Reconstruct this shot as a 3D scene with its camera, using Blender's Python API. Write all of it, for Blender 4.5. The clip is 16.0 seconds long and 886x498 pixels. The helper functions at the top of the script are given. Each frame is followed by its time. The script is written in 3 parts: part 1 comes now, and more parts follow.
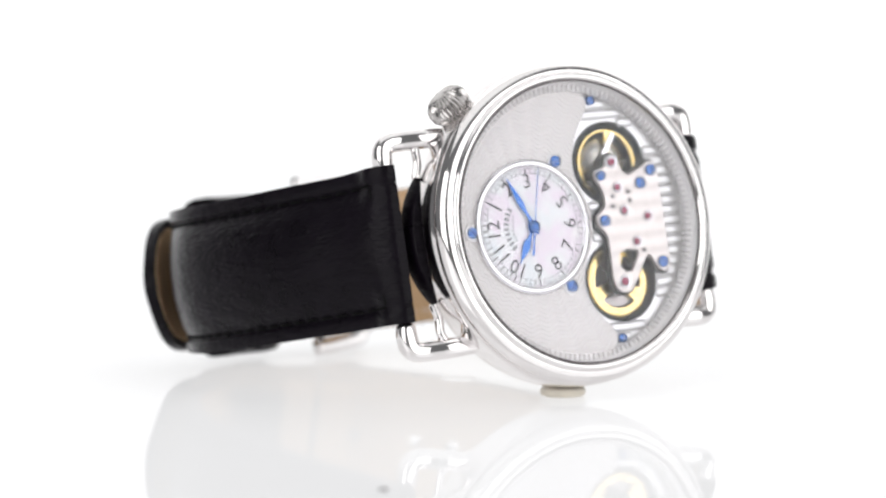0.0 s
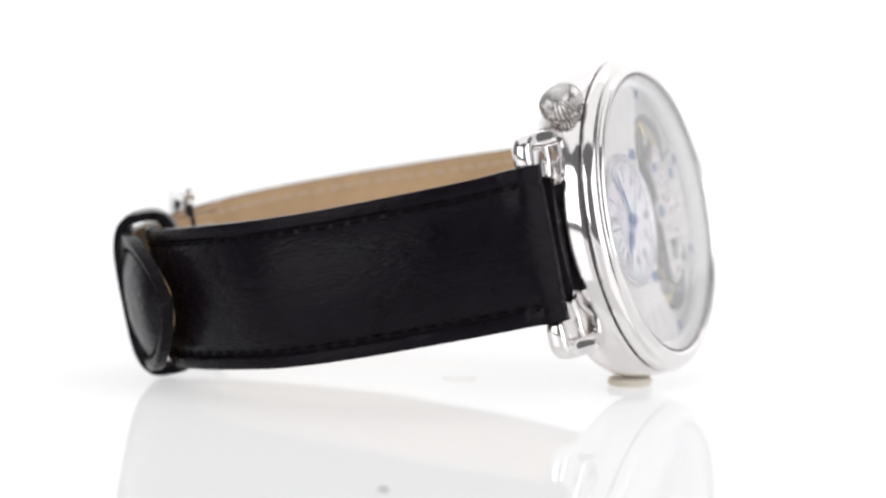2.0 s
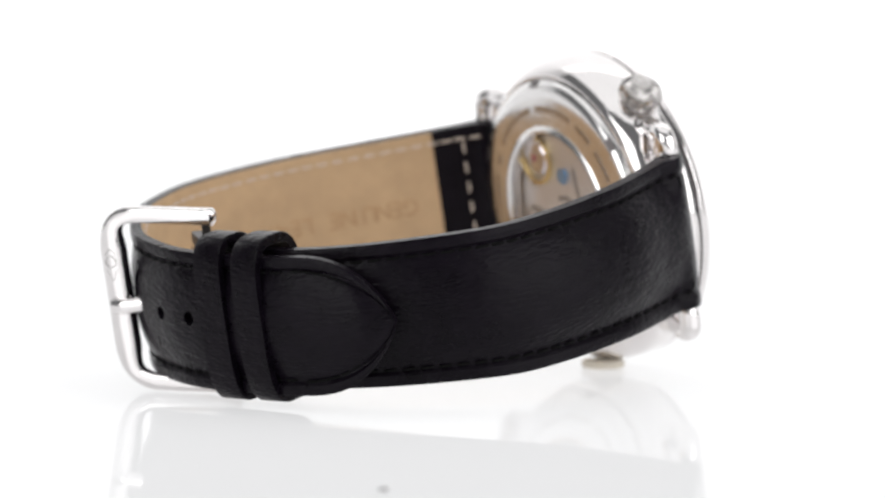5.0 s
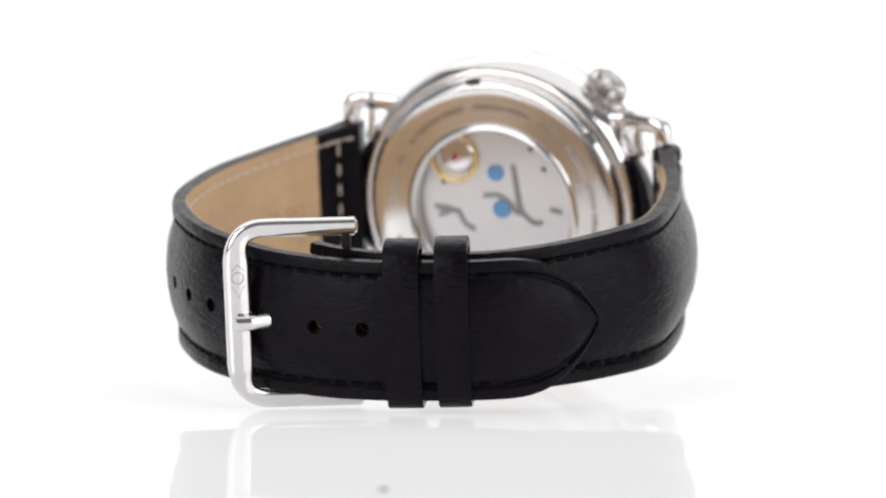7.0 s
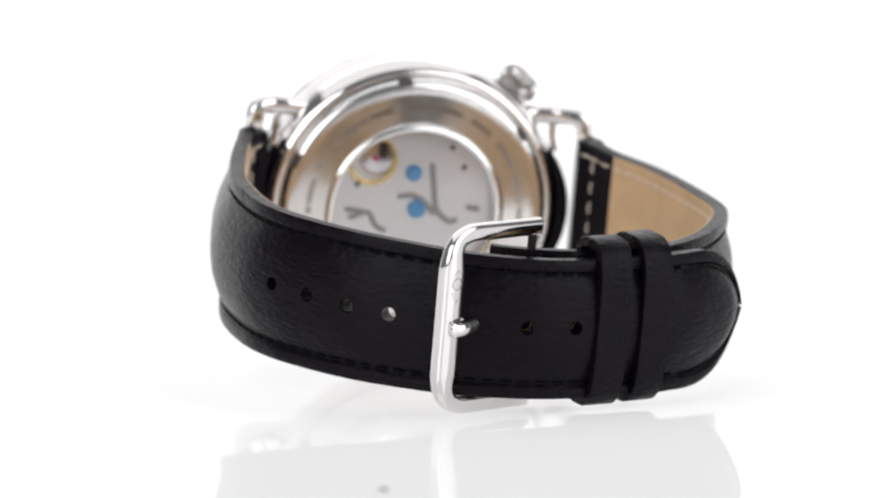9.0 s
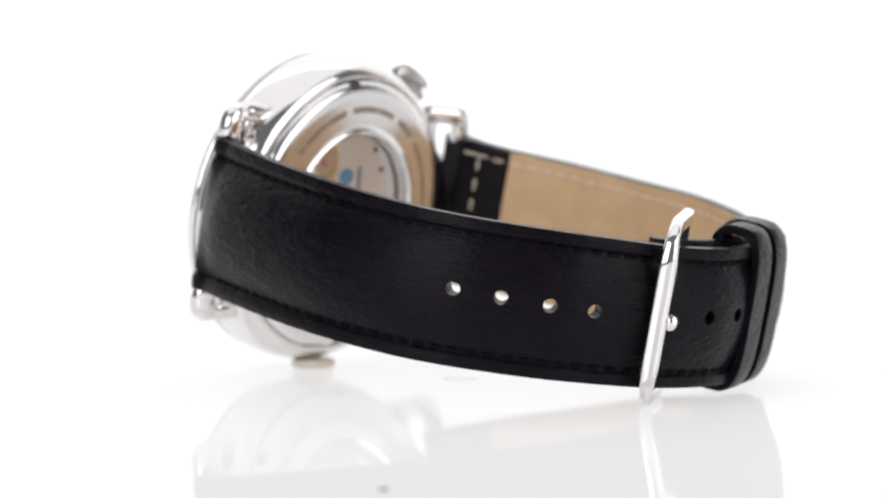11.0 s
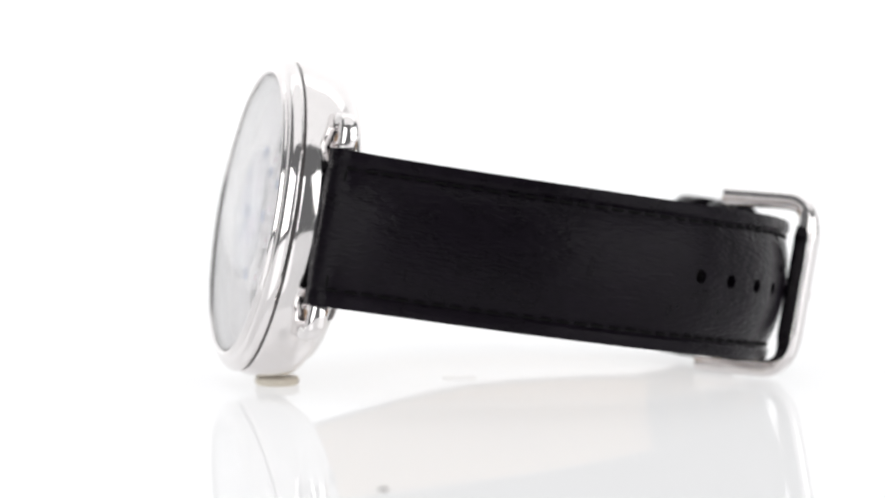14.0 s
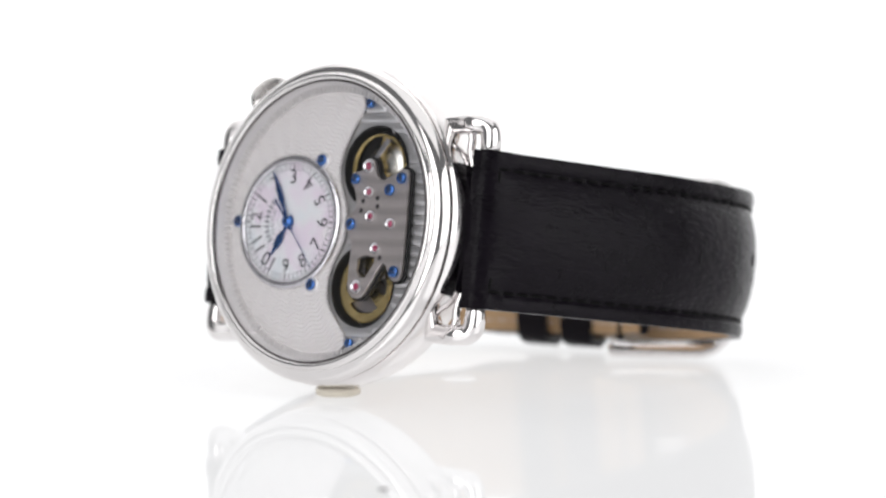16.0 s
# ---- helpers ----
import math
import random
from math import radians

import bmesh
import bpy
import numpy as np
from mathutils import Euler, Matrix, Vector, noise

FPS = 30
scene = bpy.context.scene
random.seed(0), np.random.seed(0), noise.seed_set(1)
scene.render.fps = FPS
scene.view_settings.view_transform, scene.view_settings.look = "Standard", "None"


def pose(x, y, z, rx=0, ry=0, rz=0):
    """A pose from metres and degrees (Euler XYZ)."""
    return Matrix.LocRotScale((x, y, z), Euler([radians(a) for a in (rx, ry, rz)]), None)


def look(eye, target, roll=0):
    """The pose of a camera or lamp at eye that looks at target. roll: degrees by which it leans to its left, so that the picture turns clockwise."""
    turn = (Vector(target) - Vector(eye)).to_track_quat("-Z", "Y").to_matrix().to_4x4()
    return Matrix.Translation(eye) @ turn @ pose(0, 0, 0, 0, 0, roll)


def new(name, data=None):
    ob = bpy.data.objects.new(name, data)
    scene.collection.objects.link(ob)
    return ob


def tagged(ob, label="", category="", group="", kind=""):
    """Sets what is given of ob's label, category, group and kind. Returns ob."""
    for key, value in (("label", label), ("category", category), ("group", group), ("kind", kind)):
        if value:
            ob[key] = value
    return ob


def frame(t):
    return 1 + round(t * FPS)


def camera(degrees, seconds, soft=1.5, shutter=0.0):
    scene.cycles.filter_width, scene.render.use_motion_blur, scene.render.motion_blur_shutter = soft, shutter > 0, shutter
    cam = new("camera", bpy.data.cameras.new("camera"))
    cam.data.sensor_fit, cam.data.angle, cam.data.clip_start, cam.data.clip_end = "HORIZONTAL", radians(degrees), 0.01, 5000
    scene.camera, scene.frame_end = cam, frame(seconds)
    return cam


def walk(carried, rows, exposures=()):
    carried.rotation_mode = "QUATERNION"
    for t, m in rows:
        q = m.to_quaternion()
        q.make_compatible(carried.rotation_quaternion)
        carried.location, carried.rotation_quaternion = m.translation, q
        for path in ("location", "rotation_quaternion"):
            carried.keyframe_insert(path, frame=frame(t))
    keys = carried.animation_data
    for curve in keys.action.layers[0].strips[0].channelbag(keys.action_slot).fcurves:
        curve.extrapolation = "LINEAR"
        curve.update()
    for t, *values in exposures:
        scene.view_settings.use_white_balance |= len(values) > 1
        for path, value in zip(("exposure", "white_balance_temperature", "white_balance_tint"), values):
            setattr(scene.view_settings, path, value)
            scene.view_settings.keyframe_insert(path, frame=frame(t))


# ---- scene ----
cam = camera(8.722, 16.0, soft=2.3)
EYE = (0.0, -0.790, 0.08726)
CAM_POSE = look(EYE, (-0.00158, -0.003344, 0.01815), -0.12)
walk(cam, [(0.0, CAM_POSE), (16.0, CAM_POSE)])
cam.data.dof.use_dof = True
cam.data.dof.focus_distance = 0.752
cam.data.dof.aperture_fstop = 23.0

MM = 0.001
SPIN = 17.8983            # degrees per second of the turntable

# ---------------------------------------------------------------- light
world = bpy.data.worlds.new("studio")
scene.world = world
world.use_nodes = True
world.node_tree.nodes["Background"].inputs[0].default_value = (0.97, 0.98, 1.0, 1)
world.node_tree.nodes["Background"].inputs[1].default_value = 0.17


def softbox(name, eye, target, w, h, watts, colour=(1, 1, 1)):
    data = bpy.data.lights.new(name, "AREA")
    data.shape, data.size, data.size_y, data.energy, data.color = "RECTANGLE", w, h, watts, colour
    ob = new(name, data)
    ob.matrix_world = look(eye, target)
    return ob


softbox("overhead_softbox", (0, 0.05, 0.85), (0, 0.0, 0), 1.3, 1.1, 4.2)
softbox("front_softbox", (-0.70, -0.95, 0.44), (0, 0, 0.02), 0.95, 0.85, 6.8)
softbox("front_softbox", (1.05, -0.72, 0.42), (0, 0, 0.02), 1.45, 1.0, 10.0)
scene.view_settings.exposure = 0.0


# ---------------------------------------------------------------- materials
def mat(name, colour, rough=0.5, metal=0.0, spec=0.5):
    m = bpy.data.materials.new(name)
    m.use_nodes = True
    b = m.node_tree.nodes["Principled BSDF"]
    b.inputs["Base Color"].default_value = (*colour, 1)
    b.inputs["Roughness"].default_value = rough
    b.inputs["Metallic"].default_value = metal
    b.inputs["Specular IOR Level"].default_value = spec
    return m


class Net:
    """Short way to add nodes to a material."""

    def __init__(self, m):
        self.t = m.node_tree
        self.b = self.t.nodes["Principled BSDF"]

    def n(self, kind, ins=(), **props):
        node = self.t.nodes.new(kind)
        for k, v in props.items():
            if k == "op":
                node.operation = v
            elif k == "mode":
                node.feature = v
            elif k == "blend":
                node.blend_type = v
        for k, v in dict(ins).items():
            if hasattr(v, "is_linked"):
                self.t.links.new(v, node.inputs[k])
            else:
                node.inputs[k].default_value = v
        return node

    def math(self, op, a, b=0.0):
        return self.n("ShaderNodeMath", {0: a, 1: b}, op=op).outputs[0]

    def coords(self):
        return self.n("ShaderNodeTexCoord").outputs["Object"]

    def noise(self, scale, detail=3.0, vec=None, rough=0.55):
        return self.n("ShaderNodeTexNoise", {"Vector": vec or self.coords(), "Scale": scale, "Detail": detail, "Roughness": rough})

    def ramp(self, fac, stops):
        r = self.n("ShaderNodeValToRGB", {"Fac": fac})
        e = r.color_ramp.elements
        while len(e) < len(stops):
            e.new(0.5)
        for el, (p, c) in zip(e, stops):
            el.position, el.color = p, (*c, 1)
        return r.outputs[0]

    def bump(self, height, strength, dist):
        prev = self.b.inputs["Normal"]
        ins = {"Height": height, "Strength": strength, "Distance": dist}
        if prev.is_linked:
            ins["Normal"] = prev.links[0].from_socket
        self.link(self.n("ShaderNodeBump", ins).outputs[0], "Normal")

    def link(self, out, name):
        self.t.links.new(out, self.b.inputs[name])


def wear(m, base, spread, scale=600.0, rough=None):
    """Fine tone and gloss variation at two scales."""
    k = Net(m)
    a = k.noise(scale, 4)
    c = k.noise(scale * 0.12, 2)
    f = k.math("MULTIPLY", k.math("ADD", a.outputs[0], c.outputs[0]), 0.5)
    lo = tuple(max(0, x * (1 - spread)) for x in base)
    hi = tuple(min(1, x * (1 + spread)) for x in base)
    k.link(k.ramp(f, [(0.3, lo), (0.7, hi)]), "Base Color")
    if rough:
        k.link(k.n("ShaderNodeMapRange", {0: f, 3: rough[0], 4: rough[1]}).outputs[0], "Roughness")
    return k


steel = mat("polished_steel", (0.80, 0.775, 0.772), 0.08, 1.0)
wear(steel, (0.80, 0.775, 0.772), 0.03, 500, (0.06, 0.11))
drum_steel = mat("drum_steel", (0.36, 0.33, 0.32), 0.28, 0.9)
wear(drum_steel, (0.36, 0.33, 0.32), 0.12, 700, (0.2, 0.36))
crown_steel = mat("crown_steel", (0.52, 0.50, 0.49), 0.22, 1.0)
wear(crown_steel, (0.52, 0.50, 0.49), 0.08, 700, (0.15, 0.28))
back_steel = mat("satin_back_steel", (0.78, 0.765, 0.76), 0.16, 1.0)
wear(back_steel, (0.78, 0.765, 0.76), 0.04, 500, (0.13, 0.2))
blued = mat("blued_steel", (0.06, 0.155, 0.41), 0.24, 0.95)
wear(blued, (0.06, 0.155, 0.41), 0.2, 900)
pale_blue = mat("pale_blued_steel", (0.10, 0.30, 0.55), 0.3, 0.6)
wear(pale_blue, (0.10, 0.30, 0.55), 0.25, 900)
brass = mat("gilt_brass", (0.90, 0.69, 0.30), 0.26, 1.0)
wear(brass, (0.90, 0.69, 0.30), 0.08, 800, (0.18, 0.32))
ruby = mat("ruby_jewel", (0.35, 0.03, 0.09), 0.08, 0.0, 0.8)
dark_steel = mat("dark_steel", (0.10, 0.09, 0.09), 0.35, 0.8)
wear(dark_steel, (0.10, 0.09, 0.09), 0.3, 700)
blackened = mat("blackened_metal", (0.014, 0.013, 0.013), 0.4, 0.0, 0.3)
wear(blackened, (0.014, 0.013, 0.013), 0.3, 700)
ink = mat("black_print", (0.02, 0.02, 0.025), 0.5)
grey_print = mat("grey_print", (0.22, 0.22, 0.24), 0.5)
engraving = mat("engraved_grey", (0.30, 0.29, 0.28), 0.5, 0.6)
faint_engraving = mat("faint_engraving", (0.50, 0.47, 0.45), 0.25, 1.0)

leather = mat("black_leather", (0.004, 0.0037, 0.0043), 0.36, 0.0, 0.10)
kl = wear(leather, (0.0042, 0.0028, 0.0052), 0.45, 350, (0.23, 0.33))
leather.node_tree.nodes["Principled BSDF"].inputs["Sheen Weight"].default_value = 0.012
leather.node_tree.nodes["Principled BSDF"].inputs["Sheen Roughness"].default_value = 0.35
leather.node_tree.nodes["Principled BSDF"].inputs["Sheen Tint"].default_value = (0.85, 0.68, 0.95, 1)
stretch = kl.n("ShaderNodeMapping", {"Vector": kl.coords(), "Scale": (0.5, 1.6, 0.5)})
cell = kl.n("ShaderNodeTexVoronoi", {"Vector": stretch.outputs[0], "Scale": 1500.0}, mode="DISTANCE_TO_EDGE")
kl.bump(cell.outputs[0], 0.35, 0.00015)
kl.bump(kl.noise(1500, 2, stretch.outputs[0]).outputs[0], 0.9, 0.00017)
kl.bump(kl.noise(420, 2, stretch.outputs[0]).outputs[0], 0.55, 0.0003)
kl.bump(kl.noise(160, 3).outputs[0], 0.2, 0.0005)
thread = mat("black_thread", (0.003, 0.003, 0.003), 0.7, 0.0, 0.1)
pale_thread = mat("pale_thread", (0.62, 0.52, 0.44), 0.8)
lining = mat("tan_leather", (0.52, 0.35, 0.20), 0.62, 0.0, 0.3)
kn = wear(lining, (0.53, 0.36, 0.21), 0.14, 300, (0.55, 0.7))
kn.bump(kn.noise(2500, 4).outputs[0], 0.35, 0.0001)

stamp = mat("stamped_tan", (0.44, 0.28, 0.15), 0.7, 0.0, 0.2)
wear(stamp, (0.44, 0.28, 0.15), 0.2, 600)

glass = bpy.data.materials.new("watch_glass")
glass.use_nodes = True
gt = glass.node_tree
gt.nodes.remove(gt.nodes["Principled BSDF"])
clear = gt.nodes.new("ShaderNodeBsdfTransparent")
clear.inputs[0].default_value = (0.97, 0.97, 0.985, 1)
shine = gt.nodes.new("ShaderNodeBsdfGlossy")
shine.inputs["Roughness"].default_value = 0.01
facing = gt.nodes.new("ShaderNodeLayerWeight")
facing.inputs[0].default_value = 0.5
power = gt.nodes.new("ShaderNodeMath")
power.operation = "POWER"
power.inputs[1].default_value = 3.0
gt.links.new(facing.outputs["Facing"], power.inputs[0])
fres = gt.nodes.new("ShaderNodeMath")
fres.operation = "MULTIPLY_ADD"
fres.inputs[1].default_value, fres.inputs[2].default_value = 0.9, 0.025
gt.links.new(power.outputs[0], fres.inputs[0])
mixg = gt.nodes.new("ShaderNodeMixShader")
gt.links.new(fres.outputs[0], mixg.inputs[0])
gt.links.new(clear.outputs[0], mixg.inputs[1])
gt.links.new(shine.outputs[0], mixg.inputs[2])
gt.links.new(mixg.outputs[0], gt.nodes["Material Output"].inputs[0])

# engine-turned dial: waves that run round the small dial
guilloche = mat("guilloche_silver", (0.90, 0.885, 0.87), 0.42, 0.1)
kg = Net(guilloche)
sep = kg.n("ShaderNodeSeparateXYZ", {0: kg.coords()})
gx = kg.math("ADD", sep.outputs[0], 0.0067)
gy = sep.outputs[1]
ga = kg.math("ARCTAN2", gy, gx)
gr = kg.math("SQRT", kg.math("ADD", kg.math("MULTIPLY", gx, gx), kg.math("MULTIPLY", gy, gy)))
swing = kg.math("SINE", kg.math("MULTIPLY", ga, 30.0))
phase = kg.math("ADD", kg.math("MULTIPLY", gr, 2 * math.pi / 0.00060), kg.math("MULTIPLY", swing, 2.6))
wave = kg.math("SINE", phase)
kg.bump(wave, 0.6, 0.00014)
kg.bump(swing, 0.35, 0.00028)
kg.link(kg.ramp(kg.n("ShaderNodeMapRange", {0: wave, 1: -1.0, 2: 1.0}).outputs[0], [(0.0, (0.80, 0.76, 0.73)), (0.6, (0.95, 0.915, 0.885)), (1.0, (0.98, 0.945, 0.915))]), "Base Color")

# striped base plate
stripes = mat("striped_plate", (0.66, 0.65, 0.64), 0.3, 0.85)
ks = Net(stripes)
smp = ks.n("ShaderNodeMapping", {"Vector": ks.coords(), "Scale": (300, 7000, 300)})
ks.bump(ks.noise(1.0, 2, smp.outputs[0]).outputs[0], 0.2, 0.00003)

bridge_mat = mat("brushed_bridge", (0.72, 0.67, 0.65), 0.36, 0.9)
kr = Net(bridge_mat)
rmp = kr.n("ShaderNodeMapping", {"Vector": kr.coords(), "Scale": (250, 8000, 250)})
kr.bump(kr.noise(1.0, 2, rmp.outputs[0]).outputs[0], 0.25, 0.00004)
rsep = kr.n("ShaderNodeSeparateXYZ", {0: kr.coords()})
rband = kr.math("SINE", kr.math("MULTIPLY", rsep.outputs[1], 2 * math.pi / 0.0021))
kr.bump(rband, 0.2, 0.00012)
kr.link(kr.ramp(kr.n("ShaderNodeMapRange", {0: rband, 1: -1.0, 2: 1.0}).outputs[0], [(0.1, (0.52, 0.475, 0.45)), (0.8, (0.64, 0.59, 0.56))]), "Base Color")

pearl = mat("mother_of_pearl", (0.82, 0.80, 0.83), 0.22, 0.0, 0.6)
kp = Net(pearl)
pn = kp.noise(210, 4).outputs[0]
kp.link(kp.ramp(pn, [(0.25, (0.72, 0.80, 0.82)), (0.45, (0.86, 0.86, 0.86)), (0.58, (0.84, 0.74, 0.82)), (0.75, (0.90, 0.88, 0.86))]), "Base Color")
silver = mat("silvered_ring", (0.86, 0.84, 0.825), 0.3, 0.25)
wear(silver, (0.86, 0.84, 0.825), 0.05, 900, (0.2, 0.32))
ring_steel = mat("ring_steel", (0.72, 0.70, 0.70), 0.2, 1.0)
wear(ring_steel, (0.72, 0.70, 0.70), 0.05, 900, (0.16, 0.26))
movement_mat = mat("movement_plate", (0.78, 0.77, 0.75), 0.3, 0.8)
wear(movement_mat, (0.78, 0.77, 0.75), 0.06, 500, (0.25, 0.4))
nickel = mat("warm_nickel", (0.72, 0.69, 0.62), 0.25, 1.0)
wear(nickel, (0.72, 0.69, 0.62), 0.12, 500, (0.18, 0.35))
putty = mat("cream_putty", (0.66, 0.61, 0.52), 0.4, 0.0, 0.4)
kpt = wear(putty, (0.66, 0.61, 0.52), 0.15, 400, (0.3, 0.5))
kpt.bump(kpt.noise(900, 3).outputs[0], 0.4, 0.0002)

white_top = bpy.data.materials.new("glowing_white_acrylic")
white_top.use_nodes = True
wt = white_top.node_tree
kw = wt.nodes["Principled BSDF"]
kw.inputs["Base Color"].default_value = (0.40, 0.40, 0.405, 1)
kw.inputs["Roughness"].default_value = 0.6
kw.inputs["Specular IOR Level"].default_value = 0.0
gl = wt.nodes.new("ShaderNodeBsdfGlossy")
gl.inputs["Roughness"].default_value = 0.02
mx = wt.nodes.new("ShaderNodeMixShader")
mx.inputs[0].default_value = 0.23
# glow added to the grey base: whitens the top and washes out contact shadows
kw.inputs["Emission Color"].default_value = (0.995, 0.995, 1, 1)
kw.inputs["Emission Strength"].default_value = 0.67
wt.links.new(kw.outputs[0], mx.inputs[1])
wt.links.new(gl.outputs[0], mx.inputs[2])
wt.links.new(mx.outputs[0], wt.nodes["Material Output"].inputs[0])
dust = wt.nodes.new("ShaderNodeTexNoise")
dust.inputs["Scale"].default_value = 9.0
drmp = wt.nodes.new("ShaderNodeMapRange")
drmp.inputs[3].default_value, drmp.inputs[4].default_value = 0.012, 0.035
wt.links.new(dust.outputs[0], drmp.inputs[0])
wt.links.new(drmp.outputs[0], gl.inputs["Roughness"])

floor_grey = mat("studio_grey", (0.10, 0.10, 0.11), 0.7)
wear(floor_grey, (0.10, 0.10, 0.11), 0.2, 20)

paper = bpy.data.materials.new("glowing_white_paper")
paper.use_nodes = True
pb = paper.node_tree.nodes["Principled BSDF"]
pb.inputs["Base Color"].default_value = (0.9, 0.9, 0.9, 1)
pb.inputs["Roughness"].default_value = 0.9
# part of the paper's brightness is a glow put into the material
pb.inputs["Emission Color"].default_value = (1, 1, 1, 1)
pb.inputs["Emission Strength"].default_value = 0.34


# ---------------------------------------------------------------- mesh helpers
def part(name, bm, material, parent=None, label="", m=None, smooth=True):
    me = bpy.data.meshes.new(name)
    bmesh.ops.recalc_face_normals(bm, faces=bm.faces[:])
    bm.to_mesh(me)
    bm.free()
    me.materials.append(material)
    if smooth:
        me.polygons.foreach_set("use_smooth", [True] * len(me.polygons))
        me.set_sharp_from_angle(angle=radians(38))
    ob = new(name, me)
    ob.parent = parent
    if m is not None:
        ob.matrix_basis = m
    if label:
        tagged(ob, label)
    return ob


def ring_mesh(profile, seg=128, closed=True, wob=None):
    """Turns a profile of (radius, height) in mm round the z axis."""
    bm = bmesh.new()
    rows = []
    for r, h in profile:
        if r < 1e-6:
            rows.append([bm.verts.new((0, 0, h * MM))] * seg)
        else:
            rows.append([bm.verts.new((r * MM * math.cos(2 * math.pi * i / seg), r * MM * math.sin(2 * math.pi * i / seg), h * MM)) for i in range(seg)])
    pairs = list(zip(rows, rows[1:])) + ([(rows[-1], rows[0])] if closed else [])
    for a, b in pairs:
        for i in range(seg):
            vs = []
            for v in (a[i], a[(i + 1) % seg], b[(i + 1) % seg], b[i]):
                if v not in vs:
                    vs.append(v)
            if len(vs) > 2:
                try:
                    bm.faces.new(vs)
                except ValueError:
                    pass
    return bm


def round_profile(corners, r=0.15, n=4):
    """Rounds the corners of a closed profile."""
    out = []
    for i, c in enumerate(corners):
        c = Vector(c)
        p, q = Vector(corners[i - 1]), Vector(corners[(i + 1) % len(corners)])
        a = c + (p - c).normalized() * min(r, (p - c).length * 0.45)
        b = c + (q - c).normalized() * min(r, (q - c).length * 0.45)
        for k in range(n + 1):
            t = k / n
            out.append(tuple(a * (1 - t) ** 2 + c * 2 * t * (1 - t) + b * t * t))
    return out


def prism(poly, z0, z1, bevel=0.08, holes=()):
    """A plate from an outline in mm, with a small chamfer on its upper edge."""
    bm = bmesh.new()
    loops = [list(poly)] + [list(h) for h in holes]
    made = []
    for li, loop in enumerate(loops):
        area = sum(a[0] * b[1] - b[0] * a[1] for a, b in zip(loop, loop[1:] + loop[:1]))
        if (area > 0) != (li == 0):
            loop = loop[::-1]
        n = len(loop)
        inner = []
        for i in range(n):
            p, c, q = Vector(loop[i - 1]), Vector(loop[i]), Vector(loop[(i + 1) % n])
            d = (q - p).normalized()
            inner.append(c + Vector((-d.y, d.x)) * bevel)
        lo = [bm.verts.new((x * MM, y * MM, z0 * MM)) for x, y in loop]
        mid = [bm.verts.new((x * MM, y * MM, (z1 - bevel) * MM)) for x, y in loop]
        top = [bm.verts.new((v.x * MM, v.y * MM, z1 * MM)) for v in inner]
        for a, b in ((lo, mid), (mid, top)):
            for i in range(n):
                bm.faces.new((a[i], a[(i + 1) % n], b[(i + 1) % n], b[i]))
        made.append((lo, top))
    for k in (0, 1):
        edges = []
        for pair in made:
            vs = pair[k]
            for i in range(len(vs)):
                e = bm.edges.get((vs[i], vs[(i + 1) % len(vs)]))
                edges.append(e)
        bmesh.ops.triangle_fill(bm, use_beauty=True, use_dissolve=False, edges=edges)
    return bm


def sgp(v, e):
    return math.copysign(abs(v) ** e, v)


def circle(cx, cy, r, n=48, a0=0.0, a1=360.0):
    full = abs(a1 - a0) >= 360
    k = n if full else n + 1
    return [(cx + r * math.cos(radians(a0 + (a1 - a0) * i / n)), cy + r * math.sin(radians(a0 + (a1 - a0) * i / n))) for i in range(k)]


def spline(points, per=8):
    """Catmull-Rom through points of any dimension."""
    pts = [np.array(p, float) for p in points]
    pts = [2 * pts[0] - pts[1]] + pts + [2 * pts[-1] - pts[-2]]
    out = []
    for i in range(1, len(pts) - 2):
        p0, p1, p2, p3 = pts[i - 1:i + 3]
        for k in range(per):
            t = k / per
            out.append(0.5 * (2 * p1 + (p2 - p0) * t + (2 * p0 - 5 * p1 + 4 * p2 - p3) * t * t + (3 * p1 - p0 - 3 * p2 + p3) * t ** 3))
    out.append(pts[-2])
    return out


def tube(path, radius, seg=14, flat=1.0, up=(0, 0, 1), square=1.0):
    """A rod along a path in mm, with rounded ends. flat squeezes it along up."""
    bm = bmesh.new()
    pts = [Vector(p) for p in path]
    n = len(pts)
    rad = radius if hasattr(radius, "__len__") else [radius] * n
    rings = []
    up = Vector(up)
    for i, p in enumerate(pts):
        d = (pts[min(i + 1, n - 1)] - pts[max(i - 1, 0)]).normalized()
        a = d.cross(up)
        if a.length < 1e-3:
            a = d.cross(Vector((1, 0.2, 0)))
        a.normalize()
        b = a.cross(d).normalized()
        rings.append([bm.verts.new((p + (a * sgp(math.cos(2 * math.pi * k / seg), square) + b * flat * sgp(math.sin(2 * math.pi * k / seg), square)) * rad[i]) * MM) for k in range(seg)])
    for a, b in zip(rings, rings[1:]):
        for k in range(seg):
            bm.faces.new((a[k], a[(k + 1) % seg], b[(k + 1) % seg], b[k]))
    for ring, p, q, r in ((rings[0], pts[0], pts[1], rad[0]), (rings[-1], pts[-1], pts[-2], rad[-1])):
        tip = bm.verts.new((p + (p - q).normalized() * r * 0.45) * MM)
        prev = []
        for v in ring:
            prev.append(bm.verts.new(v.co * 0.6 + p * MM * 0.4 + (p - q).normalized() * r * 0.36 * MM))
        for k in range(seg):
            bm.faces.new((ring[k], ring[(k + 1) % seg], prev[(k + 1) % seg], prev[k]))
            bm.faces.new((prev[k], prev[(k + 1) % seg], tip))
    return bm


